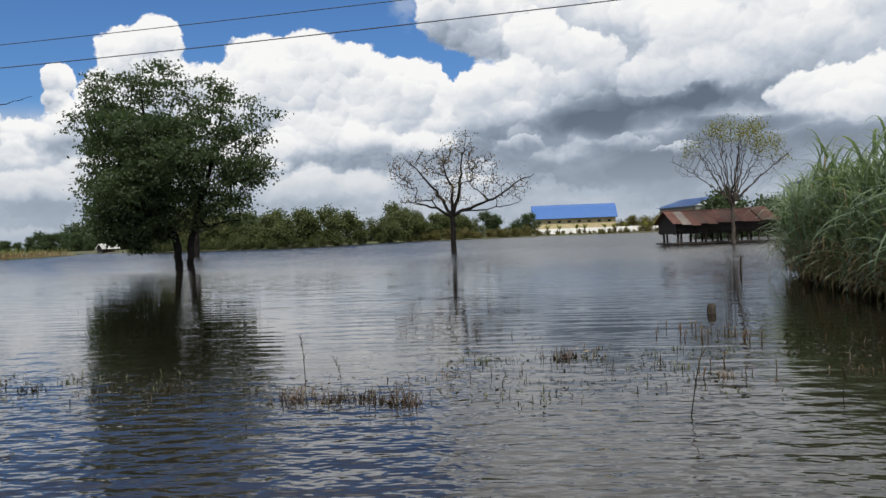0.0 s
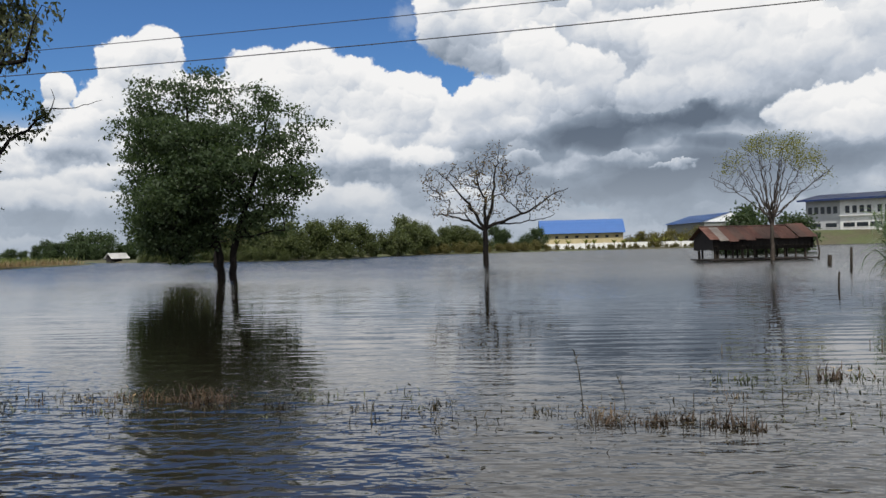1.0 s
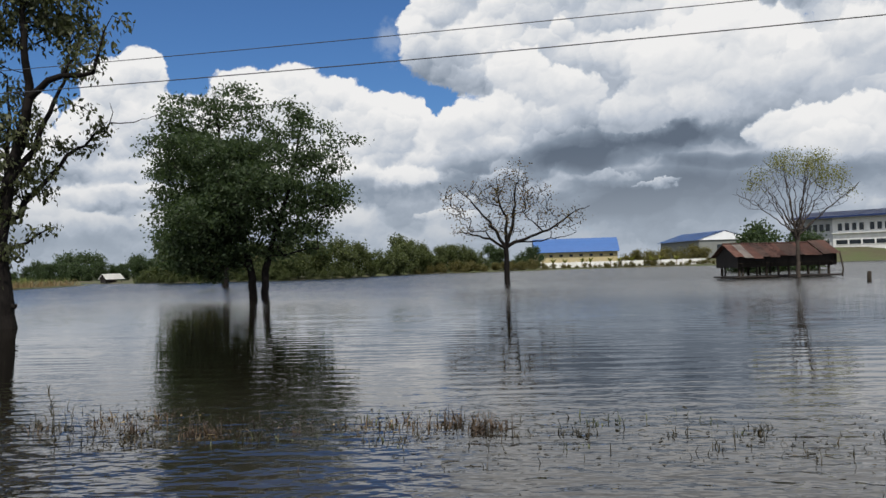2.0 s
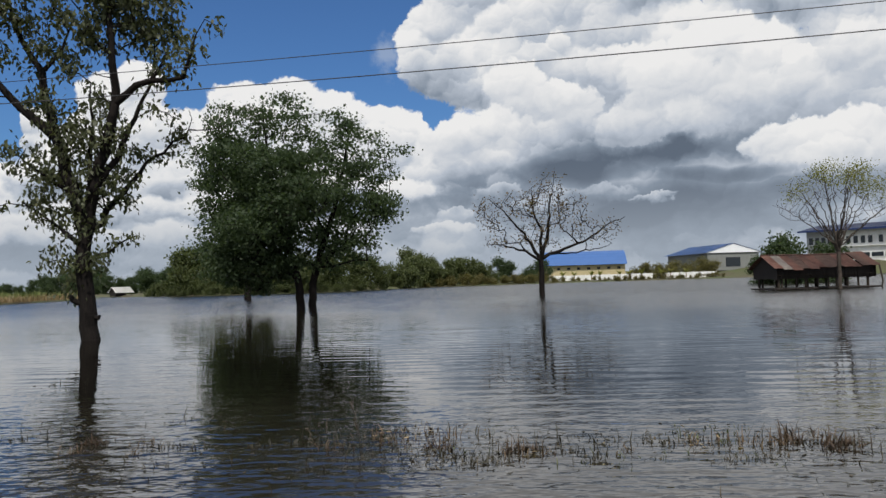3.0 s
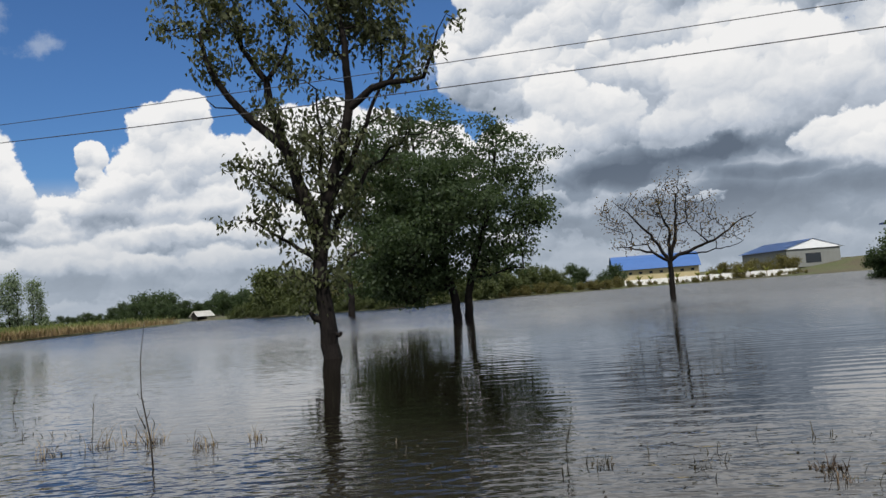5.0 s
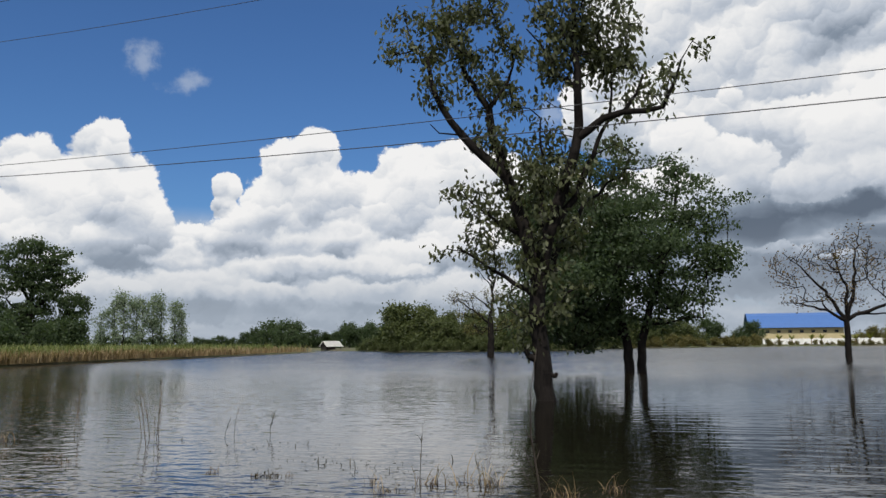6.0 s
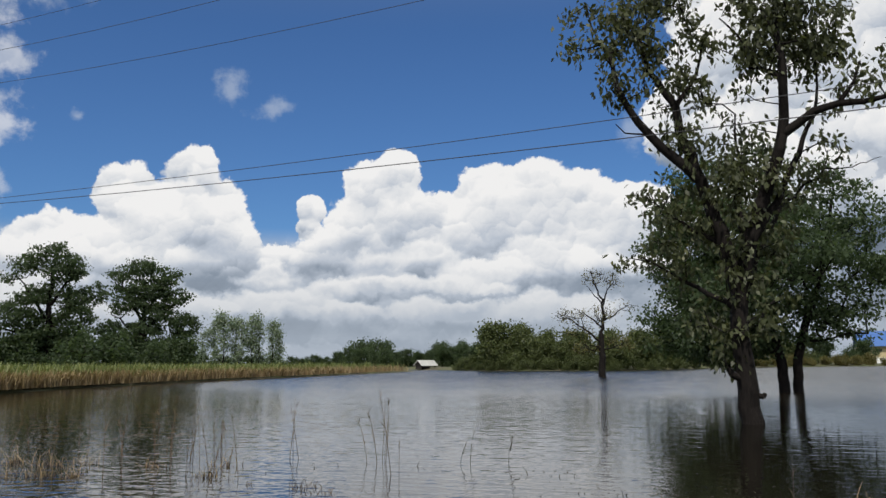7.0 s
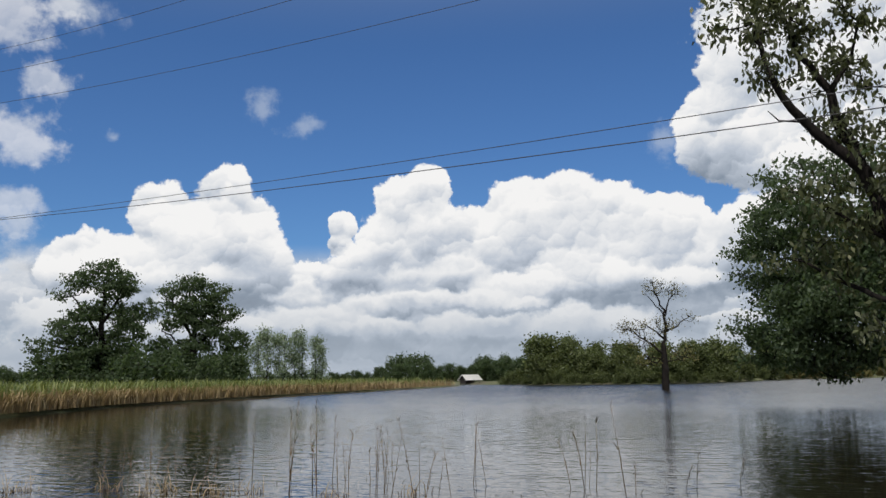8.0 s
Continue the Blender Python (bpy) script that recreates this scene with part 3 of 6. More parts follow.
def leaves_mesh(name, rng, centres, spread, per, size, droop=0.4, width=0.42, flat=1.0):
    """Single leaves, each a folded diamond, strewn round the centres."""
    n = len(centres) * per
    c = np.repeat(centres, per, axis=0) + rng.normal(0, 1, (n, 3)) * spread * np.array([1, 1, flat])
    a = unit(rng.normal(0, 1, (n, 3)) - np.array([0, 0, droop]))
    s = unit(np.cross(a, rng.normal(0, 1, (n, 3))))
    up = np.cross(s, a)
    L = (size * rng.uniform(0.6, 1.25, (n, 1)))
    v = np.empty((n, 4, 3))
    v[:, 0] = c
    v[:, 1] = c + a * L * 0.45 + s * L * width + up * L * 0.08
    v[:, 2] = c + a * L
    v[:, 3] = c + a * L * 0.45 - s * L * width + up * L * 0.08
    return mesh_of(name, v.reshape(-1, 3), np.arange(4 * n).reshape(-1, 4))


def blades_mesh(name, rng, roots, heading, lean, length, width, segs=4, curl=0.9):
    """Long leaves, each a tapering strip that rises and bends over."""
    n = len(roots)
    pts = np.empty((n, segs + 1, 2, 3))
    p = roots.copy()
    h = np.stack([np.cos(heading), np.sin(heading), np.zeros(n)], 1)
    side = np.stack([-np.sin(heading), np.cos(heading), np.zeros(n)], 1)
    ang = lean.copy()
    for i in range(segs + 1):
        f = i / segs
        w = (width * (1 - f ** 1.7) + 0.002)[:, None] * 0.5
        pts[:, i, 0], pts[:, i, 1] = p - side * w, p + side * w
        d = h * np.sin(ang)[:, None] + np.array([0, 0, 1]) * np.cos(ang)[:, None]
        p = p + d * (length / segs)[:, None]
        ang = ang + curl / segs * rng.uniform(0.5, 1.6, n)
    base = np.arange(n)[:, None] * (2 * (segs + 1)) + np.arange(segs)[None] * 2
    f = np.stack([base, base + 1, base + 3, base + 2], 2).reshape(-1, 4)
    return mesh_of(name, pts.reshape(-1, 3), f)


class Skeleton:
    """Branches that reach from the trunk to the places where leaves hang."""

    def __init__(self):
        self.p, self.up, self.fixed = [], [], {}

    def add(self, p, parent, r=None):
        self.p.append(np.array(p, float))
        self.up.append(parent)
        if r:
            self.fixed[len(self.p) - 1] = r
        return len(self.p) - 1

    def limb(self, pts, r0, r1, parent=-1, step=0.35, rng=None, wob=0.05):
        pts = [np.array(q, float) for q in pts]
        total, done, last = sum(np.linalg.norm(b - a) for a, b in zip(pts, pts[1:])), 0.0, parent
        if parent < 0:
            last = self.add(pts[0], -1, r0)
        for a, b in zip(pts, pts[1:]):
            d = np.linalg.norm(b - a)
            m = max(1, int(d / step))
            for i in range(1, m + 1):
                f = (done + d * i / m) / total
                q = a + (b - a) * i / m + (rng.normal(0, wob, 3) if rng is not None else 0)
                last = self.add(q, last, r0 + (r1 - r0) * f)
            done += d
        return last

    def near(self, q):
        a = np.array(self.p)
        return int(np.argmin(np.linalg.norm(a - np.array(q, float), axis=1)))

    def reach(self, targets, rng, step=0.5, wob=0.12, climb=0.7, skip=0):
        root = np.array(self.p[skip])
        order = np.argsort(np.linalg.norm(targets - root, axis=1))
        for t in targets[order]:
            a = np.array(self.p[skip:])
            d = np.linalg.norm(a - t, axis=1) + climb * np.maximum(0, a[:, 2] - t[2] + 0.2)
            i = int(np.argmin(d)) + skip
            s = self.p[i]
            L = np.linalg.norm(t - s)
            m = max(1, int(L / step))
            sag = rng.normal(0, 0.12 * L, 3) + np.array([0, 0, 0.06 * L])
            last = i
            for j in range(1, m + 1):
                f = j / m
                q = s + (t - s) * f + sag * math.sin(math.pi * f) + (rng.normal(0, wob, 3) if j < m else 0)
                last = self.add(q, last)

    def mesh(self, name, r_root, r_min, sides=6, power=0.5):
        n = len(self.p)
        load = np.ones(n)
        has = np.zeros(n, bool)
        for i in range(n - 1, -1, -1):
            if self.up[i] >= 0:
                load[self.up[i]] += load[i]
                has[self.up[i]] = True
        r = r_min + (r_root - r_min) * (load / load.max()) ** power
        for i, q in self.fixed.items():
            r[i] = q
        for i in range(n):
            if self.up[i] >= 0 and i not in self.fixed:
                r[i] = min(r[i], r[self.up[i]] * 0.92 + 0.0005)
        P = np.array(self.p)
        idx = np.array([i for i in range(n) if self.up[i] >= 0])
        par = np.array([self.up[i] for i in idx])
        a, b = P[par], P[idx]
        ra = np.minimum(r[par], r[idx] * 1.5)
        rb = r[idx]
        d = unit(b - a)
        u = unit(np.cross(d, np.array([0.31, 0.95, 0.12])))
        w = np.cross(d, u)
        a = a - d * (ra * 0.3)[:, None]
        b = b + d * (rb * 0.3)[:, None]
        ang = np.arange(sides) * 2 * np.pi / sides
        ring = u[:, None] * np.cos(ang)[None, :, None] + w[:, None] * np.sin(ang)[None, :, None]
        v = np.concatenate([a[:, None] + ring * ra[:, None, None], b[:, None] + ring * rb[:, None, None]], 1)
        base = np.arange(len(idx))[:, None] * 2 * sides
        j = np.arange(sides)
        f = np.stack([base + j, base + (j + 1) % sides, base + sides + (j + 1) % sides, base + sides + j], 2).reshape(-1, 4)
        return mesh_of(name, v.reshape(-1, 3), f, True)


def in_puffs(rng, puffs, n, shell=0.5):
    """n places in ellipsoids (x, y, z, rx, ry, rz), more of them towards the outside."""
    w = np.array([q[3] * q[4] * q[5] for q in puffs])
    pick = rng.choice(len(puffs), n, p=w / w.sum())
    q = np.array(puffs)[pick]
    d = unit(rng.normal(0, 1, (n, 3)))
    return q[:, :3] + d * q[:, 3:] * (rng.uniform(shell, 1.0, (n, 1)) ** 0.7)


# ---- the flooded fields: one sheet of ground, one sheet of water ----
def far_shore(x):
    return np.interp(x, [-140, -100, -75, -61, -42, -34, -25, 12, 40, 300], [195, 187, 163, 153, 148, 162, 206, 215, 219, 223])


def spit_edge(y):
    return np.interp(y, [10, 37, 50, 78, 134, 152], [-52, -59.6, -65, -71, -77.5, -80])


def road_line(x):
    return 2.1 - 0.195 * (x - 0.14)


def land(x, y):
    """How far inland a place lies (negative: out on the water)."""
    s = np.maximum(y - far_shore(x), road_line(x) + 1.6 - y)
    return np.maximum(s, np.where(y < 154, spit_edge(y) - x, -99))


def ground_z(x, y):
    s = land(x, y)
    z = np.interp(s, [-6, -1, 0, 1.5, 12], [-0.9, -0.25, 0.0, 0.28, 0.45])
    up = np.clip((y - far_shore(x) - 2) / 16, 0, 1) * np.clip((x - 45) / 25, 0, 1)
    q = y - road_line(x)                                # the roadbed lies a little deeper
    z = np.where((q > -9) & (q < 3.0), np.minimum(z, 0.05), z)
    return z + 3.4 * up


def build_ground():
    xs = np.concatenate([[-3000, -1500, -800, -400, -250], np.arange(-160, 161, 2.5), [200, 260, 400, 800, 1500, 3000]])
    ys = np.concatenate([[-3000, -1000, -300, -100, -40, -15], np.arange(-8, 261, 2.5), [300, 400, 700, 1500, 3000]])
    X, Y = np.meshgrid(xs, ys)
    Z = ground_z(X, Y)
    rng = np.random.default_rng(3)
    Z = Z + rng.normal(0, 0.05, Z.shape) * (Z > 0.3)
    v = np.stack([X, Y, Z], 2).reshape(-1, 3)
    nx, ny = len(xs), len(ys)
    i = (np.arange(ny - 1)[:, None] * nx + np.arange(nx - 1)[None]).ravel()
    f = np.stack([i, i + 1, i + nx + 1, i + nx], 1)
    ob = part_mesh("ground", mesh_of("ground", v, f, True), SOIL)
    tagged(ob, "flat earth and rough grass round the flooded fields", "ground", kind="structure")


build_ground()
bm = bmesh.new()
for q in [(-420, -60), (420, -60), (420, 420), (-420, 420)]:
    bm.verts.new((*q, 0))
bm.faces.new(bm.verts)
tagged(part("water", bm, WATER), "brown flood water with wind ripples reflecting the clouds", "water", kind="structure")
bm = bmesh.new()
box(bm, (-90, -5.0, -0.3), (60, 1.3, 0.34), 0.06)
box(bm, (-90, -8.5, -0.3), (60, -5.004, 0.30), 0.05)
road = part("road", bm, CONCRETE)
road.matrix_basis = pose(0, 2.1, 0, 0, 0, -11.0)
tagged(road, "grey roadway just above the flood water", "road", kind="structure")

F = lambda *a: np.random.default_rng(a)


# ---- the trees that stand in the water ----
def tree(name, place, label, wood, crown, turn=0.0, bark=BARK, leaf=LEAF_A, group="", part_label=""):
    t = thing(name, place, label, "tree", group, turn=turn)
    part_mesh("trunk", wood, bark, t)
    if crown is not None:
        part_mesh("crown", crown, leaf, t, part_label)
    return t


def big_leaved_tree():
    """The tall open tree with two main stems nearest the road."""
    rng = F(11)
    s = Skeleton()
    top = s.limb([(0, 0, -1.2), (0.02, 0, 0), (-0.08, 0, 1.2), (-0.14, 0, 2.4), (-0.12, 0.05, 3.2)], 0.31, 0.21, rng=rng, wob=0.02)

    def branch(pts, r0, r1, step=0.35):
        i = s.near(pts[0])
        return s.limb([s.p[i]] + pts[1:], r0, r1, i, step, rng, 0.035)

    branch([(-0.12, 0.05, 3.2), (-0.4, 0, 4.5), (-0.95, 0.1, 6.2), (-1.6, -0.1, 6.9), (-2.2, -0.2, 7.45), (-2.95, -0.4, 8.5), (-3.2, -0.4, 9.7)], 0.24, 0.05)
    branch([(-0.95, 0.1, 6.2), (-1.3, 0.3, 7.3), (-1.45, 0.4, 8.4), (-2.1, 0.4, 9.4), (-2.6, 0.4, 10.9)], 0.17, 0.03)
    branch([(-1.45, 0.4, 8.4), (-0.9, 0.6, 9.2), (-0.6, 0.7, 10.2)], 0.07, 0.02)
    branch([(-0.12, 0.05, 3.2), (0.2, -0.1, 4.6), (0.7, -0.4, 6.0), (1.05, -0.6, 7.2), (1.05, -1.0, 8.6), (0.95, -0.8, 10.2), (1.2, -0.6, 11.9)], 0.22, 0.04)
    branch([(1.05, -0.6, 7.2), (1.7, -0.9, 7.6), (2.25, -1.15, 7.7), (3.2, -1.4, 7.75), (3.55, -1.7, 8.4), (3.9, -1.9, 9.3)], 0.125, 0.012)
    branch([(2.25, -1.15, 7.7), (2.6, -1.2, 8.2), (2.75, -1.2, 8.7)], 0.06, 0.03)
    branch([(0.25, -0.1, 4.6), (0.9, -0.1, 5.6), (1.42, -0.2, 6.8), (1.9, -0.1, 7.8), (2.1, 0, 9.0)], 0.12, 0.025)
    branch([(0.15, -0.1, 4.4), (0.0, 0.15, 5.4), (0.13, 0.22, 6.7), (0.05, 0.3, 8.0)], 0.10, 0.02)
    branch([(1.05, -0.95, 8.4), (0.4, -0.6, 9.3), (-0.3, -0.4, 10.4)], 0.06, 0.02)
    branch([(-0.1, 0.05, 3.0), (0.8, 1.3, 4.8), (1.48, 2.1, 5.9), (2.1, 2.2, 6.4), (2.71, 2.16, 6.85)], 0.12, 0.028)
    branch([(2.71, 2.16, 6.85), (2.72, 2.16, 7.2), (2.70, 2.16, 7.55)], 0.02, 0.008, 0.2)
    branch([(2.71, 2.16, 6.85), (3.2, 2.3, 6.84), (3.8, 2.5, 7.05), (4.3, 2.6, 7.2)], 0.022, 0.007, 0.2)
    branch([(-0.12, 0.05, 2.9), (-0.8, 0.5, 3.3), (-1.6, 1.1, 3.85), (-2.5, 1.3, 4.4)], 0.09, 0.02)
    branch([(-0.4, 0, 4.5), (-1.2, 0.2, 5.0), (-2.1, 0.3, 5.7)], 0.07, 0.02)
    branch([(-0.1, 0, 2.2), (0.5, 0.5, 2.7), (0.95, 1.0, 3.2), (1.15, 1.1, 3.3)], 0.06, 0.02)
    branch([(-2.2, -0.2, 7.45), (-2.8, -0.45, 7.45), (-3.1, -0.5, 7.75)], 0.03, 0.012)
    puffs = [(-3.4, -0.4, 10.2, 1.2, 1.2, 0.9), (-2.7, -0.3, 8.9, 0.9, 0.9, 0.6), (-2.0, 0.4, 10.6, 1.1, 1.2, 1.2), (-1.2, 0.4, 8.9, 0.9, 1.0, 0.7), (-0.7, 0.7, 10.3, 0.8, 0.9, 0.8),
             (1.0, -0.7, 11.2, 1.5, 1.4, 1.4), (0.9, -0.8, 9.3, 1.0, 1.0, 0.8), (2.1, 0, 9.3, 1.0, 1.0, 0.9), (1.9, -0.6, 8.2, 0.8, 0.8, 0.5), (3.6, -1.7, 8.8, 0.75, 0.8, 0.8), (2.8, -1.3, 8.3, 0.7, 0.7, 0.5), (1.0, -0.4, 12.4, 1.3, 1.3, 0.8), (-1.7, 0.2, 12.0, 1.1, 1.2, 0.8),
             (0.1, 0.3, 7.3, 0.8, 0.8, 0.8), (-1.2, 0.2, 7.4, 0.7, 0.8, 0.6), (-0.4, 0, 6.2, 0.9, 1.0, 0.8), (0.8, 0, 6.2, 0.8, 0.9, 0.7), (1.8, 2.1, 6.3, 0.9, 0.8, 0.6), (0.9, 1.5, 5.4, 0.9, 0.9, 0.7), (2.3, 0, 7.2, 0.6, 0.6, 0.5),
             (-1.9, 0.3, 5.6, 0.9, 0.9, 0.7), (-2.3, 0.9, 4.6, 0.9, 0.9, 0.6), (-1.1, 0.3, 4.6, 0.9, 0.9, 0.7), (-0.2, 0, 5.0, 1.0, 1.1, 0.8), (0.5, 0.4, 4.6, 0.9, 1.0, 0.7), (-1.6, 0.9, 3.9, 0.7, 0.7, 0.4),
             (1.0, 1.0, 3.2, 0.55, 0.55, 0.4), (0.75, 0.7, 2.5, 0.45, 0.45, 0.45), (-0.6, 0.1, 2.5, 0.8, 0.8, 0.7), (-0.4, 0, 1.9, 0.55, 0.55, 0.4), (-0.2, -0.2, 3.6, 0.8, 0.8, 0.7), (0.25, -0.1, 2.5, 0.6, 0.6, 0.6), (0.5, -0.2, 3.4, 0.7, 0.7, 0.6), (0.1, -0.2, 1.75, 0.4, 0.4, 0.3)]
    s.limb([(-0.06, 0, 1.05), (-0.42, -0.12, 1.22), (-0.5, -0.14, 1.36)], 0.13, 0.07, s.near((-0.06, 0, 1.05)), step=0.2)
    s.limb([(0.05, 0, 0.55), (0.29, -0.1, 0.66), (0.33, -0.12, 0.74)], 0.09, 0.05, s.near((0, 0, 0.6)), step=0.2)
    puffs += [(1.8, -0.3, 10.2, 1.2, 1.2, 1.0), (0.3, -0.6, 10.0, 0.9, 0.9, 0.8), (0.4, -0.6, 8.6, 0.7, 0.7, 0.6)]
    t = in_puffs(rng, puffs, 380, 0.4)
    s.reach(t, rng, 0.32, 0.05, skip=6)
    crown = leaves_mesh("crown", rng, t, 0.2, 38, 0.195, 1.5, 0.25, 0.75)
    return s.mesh("trunk", 0.12, 0.008, 7, 0.55), crown


w, c = big_leaved_tree()
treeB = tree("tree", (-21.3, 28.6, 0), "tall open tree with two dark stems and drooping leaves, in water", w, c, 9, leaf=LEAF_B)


def broad_tree():
    """The wide dense tree with two trunks."""
    rng = F(21)
    s = Skeleton()
    a = s.limb([(-0.33, 0, -1.2), (-0.33, 0, 0), (-0.4, 0, 1.5), (-0.9, 0.1, 3.5), (-1.6, 0.2, 6.0), (-2.0, 0, 9.0), (-2.2, 0, 11.0)], 0.29, 0.05, rng=rng, wob=0.015)
    root = s.add((0.33, 0.1, -1.2), -1, 0.27)
    b = s.limb([(0.33, 0.1, -1.2), (0.33, 0.1, 0), (0.36, 0.1, 1.5), (0.8, 0.1, 3.2), (1.6, 0, 5.5), (2.2, 0.2, 8.0), (2.6, 0.3, 10.0)], 0.27, 0.05, root, rng=rng, wob=0.015)
    puffs = [(-3.6, 0, 10.6, 2.2, 2.2, 1.5), (-4.9, 0, 8.9, 2.0, 2.2, 1.6), (-1.2, 0, 11.0, 2.0, 2.3, 1.5), (1.4, 0.3, 10.4, 2.2, 2.3, 1.4), (3.4, 0, 9.2, 2.0, 2.2, 1.3), (4.6, 0, 8.2, 1.7, 2, 1.0),
             (-4.4, 0, 6.6, 2.3, 2.4, 1.7), (-2.2, -0.5, 8.0, 2.6, 2.8, 2.2), (0.6, -0.4, 7.6, 2.6, 2.8, 2.2), (3.2, 0, 6.8, 1.9, 2.2, 1.3), (4.9, 0, 6.0, 1.3, 1.6, 0.7), (5.2, 0.2, 9.0, 0.8, 1.0, 0.5),
             (-4.6, 0, 4.4, 2.0, 2.1, 1.5), (-2.4, -0.4, 4.8, 2.4, 2.6, 2.0), (-0.2, -0.3, 5.0, 2.0, 2.3, 1.8), (2.4, 0, 4.6, 1.8, 1.8, 1.3), (3.9, 0.2, 4.2, 1.2, 1.3, 0.8),
             (-3.4, 0, 2.6, 2.0, 2.0, 1.2), (-2.0, 0, 3.0, 1.4, 1.8, 1.0), (1.3, 0, 3.6, 1.2, 1.2, 0.9), (-3.6, 0.2, 1.7, 1.4, 1.4, 0.6)]
    puffs += [(-1.2, -0.4, 2.5, 1.5, 1.5, 0.8), (-3.0, -0.3, 2.1, 1.8, 1.6, 0.8), (-0.2, -0.5, 3.3, 1.4, 1.5, 1.0), (1.2, 0, 2.5, 0.9, 0.9, 0.7), (3.2, 0, 3.5, 1.6, 1.5, 0.9), (4.4, 0.2, 5.2, 1.5, 1.6, 0.9)]
    puffs += [(x, rng.uniform(-0.8, 0.8), z, 0.95, 0.9, 0.42) for x, z in ((-6.4, 11.2), (-4.4, 12.5), (-1.7, 12.2), (1.9, 11.5), (5.7, 9.4), (5.9, 6.2), (5.0, 4.3), (-6.9, 7.7), (-6.4, 5.1), (-5.8, 3.7), (-6.6, 9.6), (4.2, 10.2), (6.3, 7.6))]
    puffs += [(-4.6, 0, 2.7, 1.5, 1.5, 1.1), (-3.2, 0, 2.2, 1.5, 1.5, 0.9), (-1.7, 0, 2.5, 1.3, 1.3, 0.9), (-3.8, 0.2, 3.9, 1.8, 1.8, 1.2), (-1.9, -0.2, 3.9, 1.6, 1.6, 1.2), (-2.8, 0, 6.0, 2.2, 2.2, 1.6)]
    puffs += [(-4.9, 3.6, 4.5, 2.4, 2.4, 1.6), (-5.1, 3.4, 7.2, 2.4, 2.4, 1.7), (-4.8, 3.0, 9.3, 2.0, 2.0, 1.2), (-2.5, 4.2, 5.5, 2.4, 2.4, 2.0), (-2.2, 4.0, 8.5, 2.3, 2.3, 1.5), (0.8, 4.0, 6.5, 2.4, 2.2, 1.9), (-5.4, 4.2, 2.8, 2.2, 2.2, 1.0), (-3.0, -2.8, 5.0, 2.0, 1.8, 1.5), (0.0, -3.0, 6.5, 2.2, 1.8, 1.6), (-2.0, -2.8, 8.6, 2.0, 1.8, 1.2), (2.6, 3.4, 5.0, 1.8, 1.8, 1.2), (-8.2, 5.0, 3.9, 1.3, 1.2, 0.45)]
    puffs = [(0.9 * x, y, z - 0.1 + (0.15 if z < 3.2 else 0.0), 0.9 * a, b, 0.95 * c) for x, y, z, a, b, c in puffs]
    t = in_puffs(rng, puffs, 900, 0.45)
    t = t[(t[:, 0] < 1.0) | (rng.random(len(t)) < 0.85)]
    s.reach(t, rng, 0.55, 0.08, skip=4)
    dense = t[(t[:, 0] < 0.8) & (t[:, 2] < 8.6) | (rng.random(len(t)) < 0.4)]
    crown = leaves_mesh("crown", rng, np.concatenate([t, dense]), 0.40, 44, 0.21, 0.9, 0.32, 0.42)
    for x, y, z in ((-3.6, -0.6, 2.2), (-2.9, -0.8, 2.0), (-2.2, -0.6, 2.3), (-4.3, -0.4, 2.4), (1.5, -0.5, 3.0)):
        i = s.near((x, y, z))
        for q in range(3):
            a = s.p[i] + rng.normal(0, 0.12, 3)
            s.limb([s.p[i], a - np.array([rng.normal(0, 0.15), 0, 0.5]), a - np.array([rng.normal(0, 0.3), 0, rng.uniform(0.8, 1.3)])], 0.012, 0.006, i, 0.25, rng, 0.03)
    return s.mesh("trunk", 0.16, 0.012, 6), crown


w, c = broad_tree()
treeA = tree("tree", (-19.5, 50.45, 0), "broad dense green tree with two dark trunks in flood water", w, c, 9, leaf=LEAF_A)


def leafless(seed, trunk, limbs, puffs, n, leaf_share, leaf_n, size, r_root, r_min, step=0.4, wob=0.1, climb=0.4):
    rng = F(seed)
    s = Skeleton()
    top = s.limb(trunk[0], trunk[1], trunk[2], rng=rng, wob=0.02)
    for pts, r0, r1 in limbs:
        i = s.near(pts[0])
        s.limb([s.p[i]] + pts[1:], r0, r1, i, rng=rng)
    t = in_puffs(rng, puffs, n, 0.35)
    s.reach(t, rng, step, wob, climb, skip=4)
    pick = t[rng.random(len(t)) < leaf_share]
    return s.mesh("trunk", r_root, r_min, 5, 0.5), leaves_mesh("crown", rng, pick, 0.3, leaf_n, size, 0.6, 0.3)


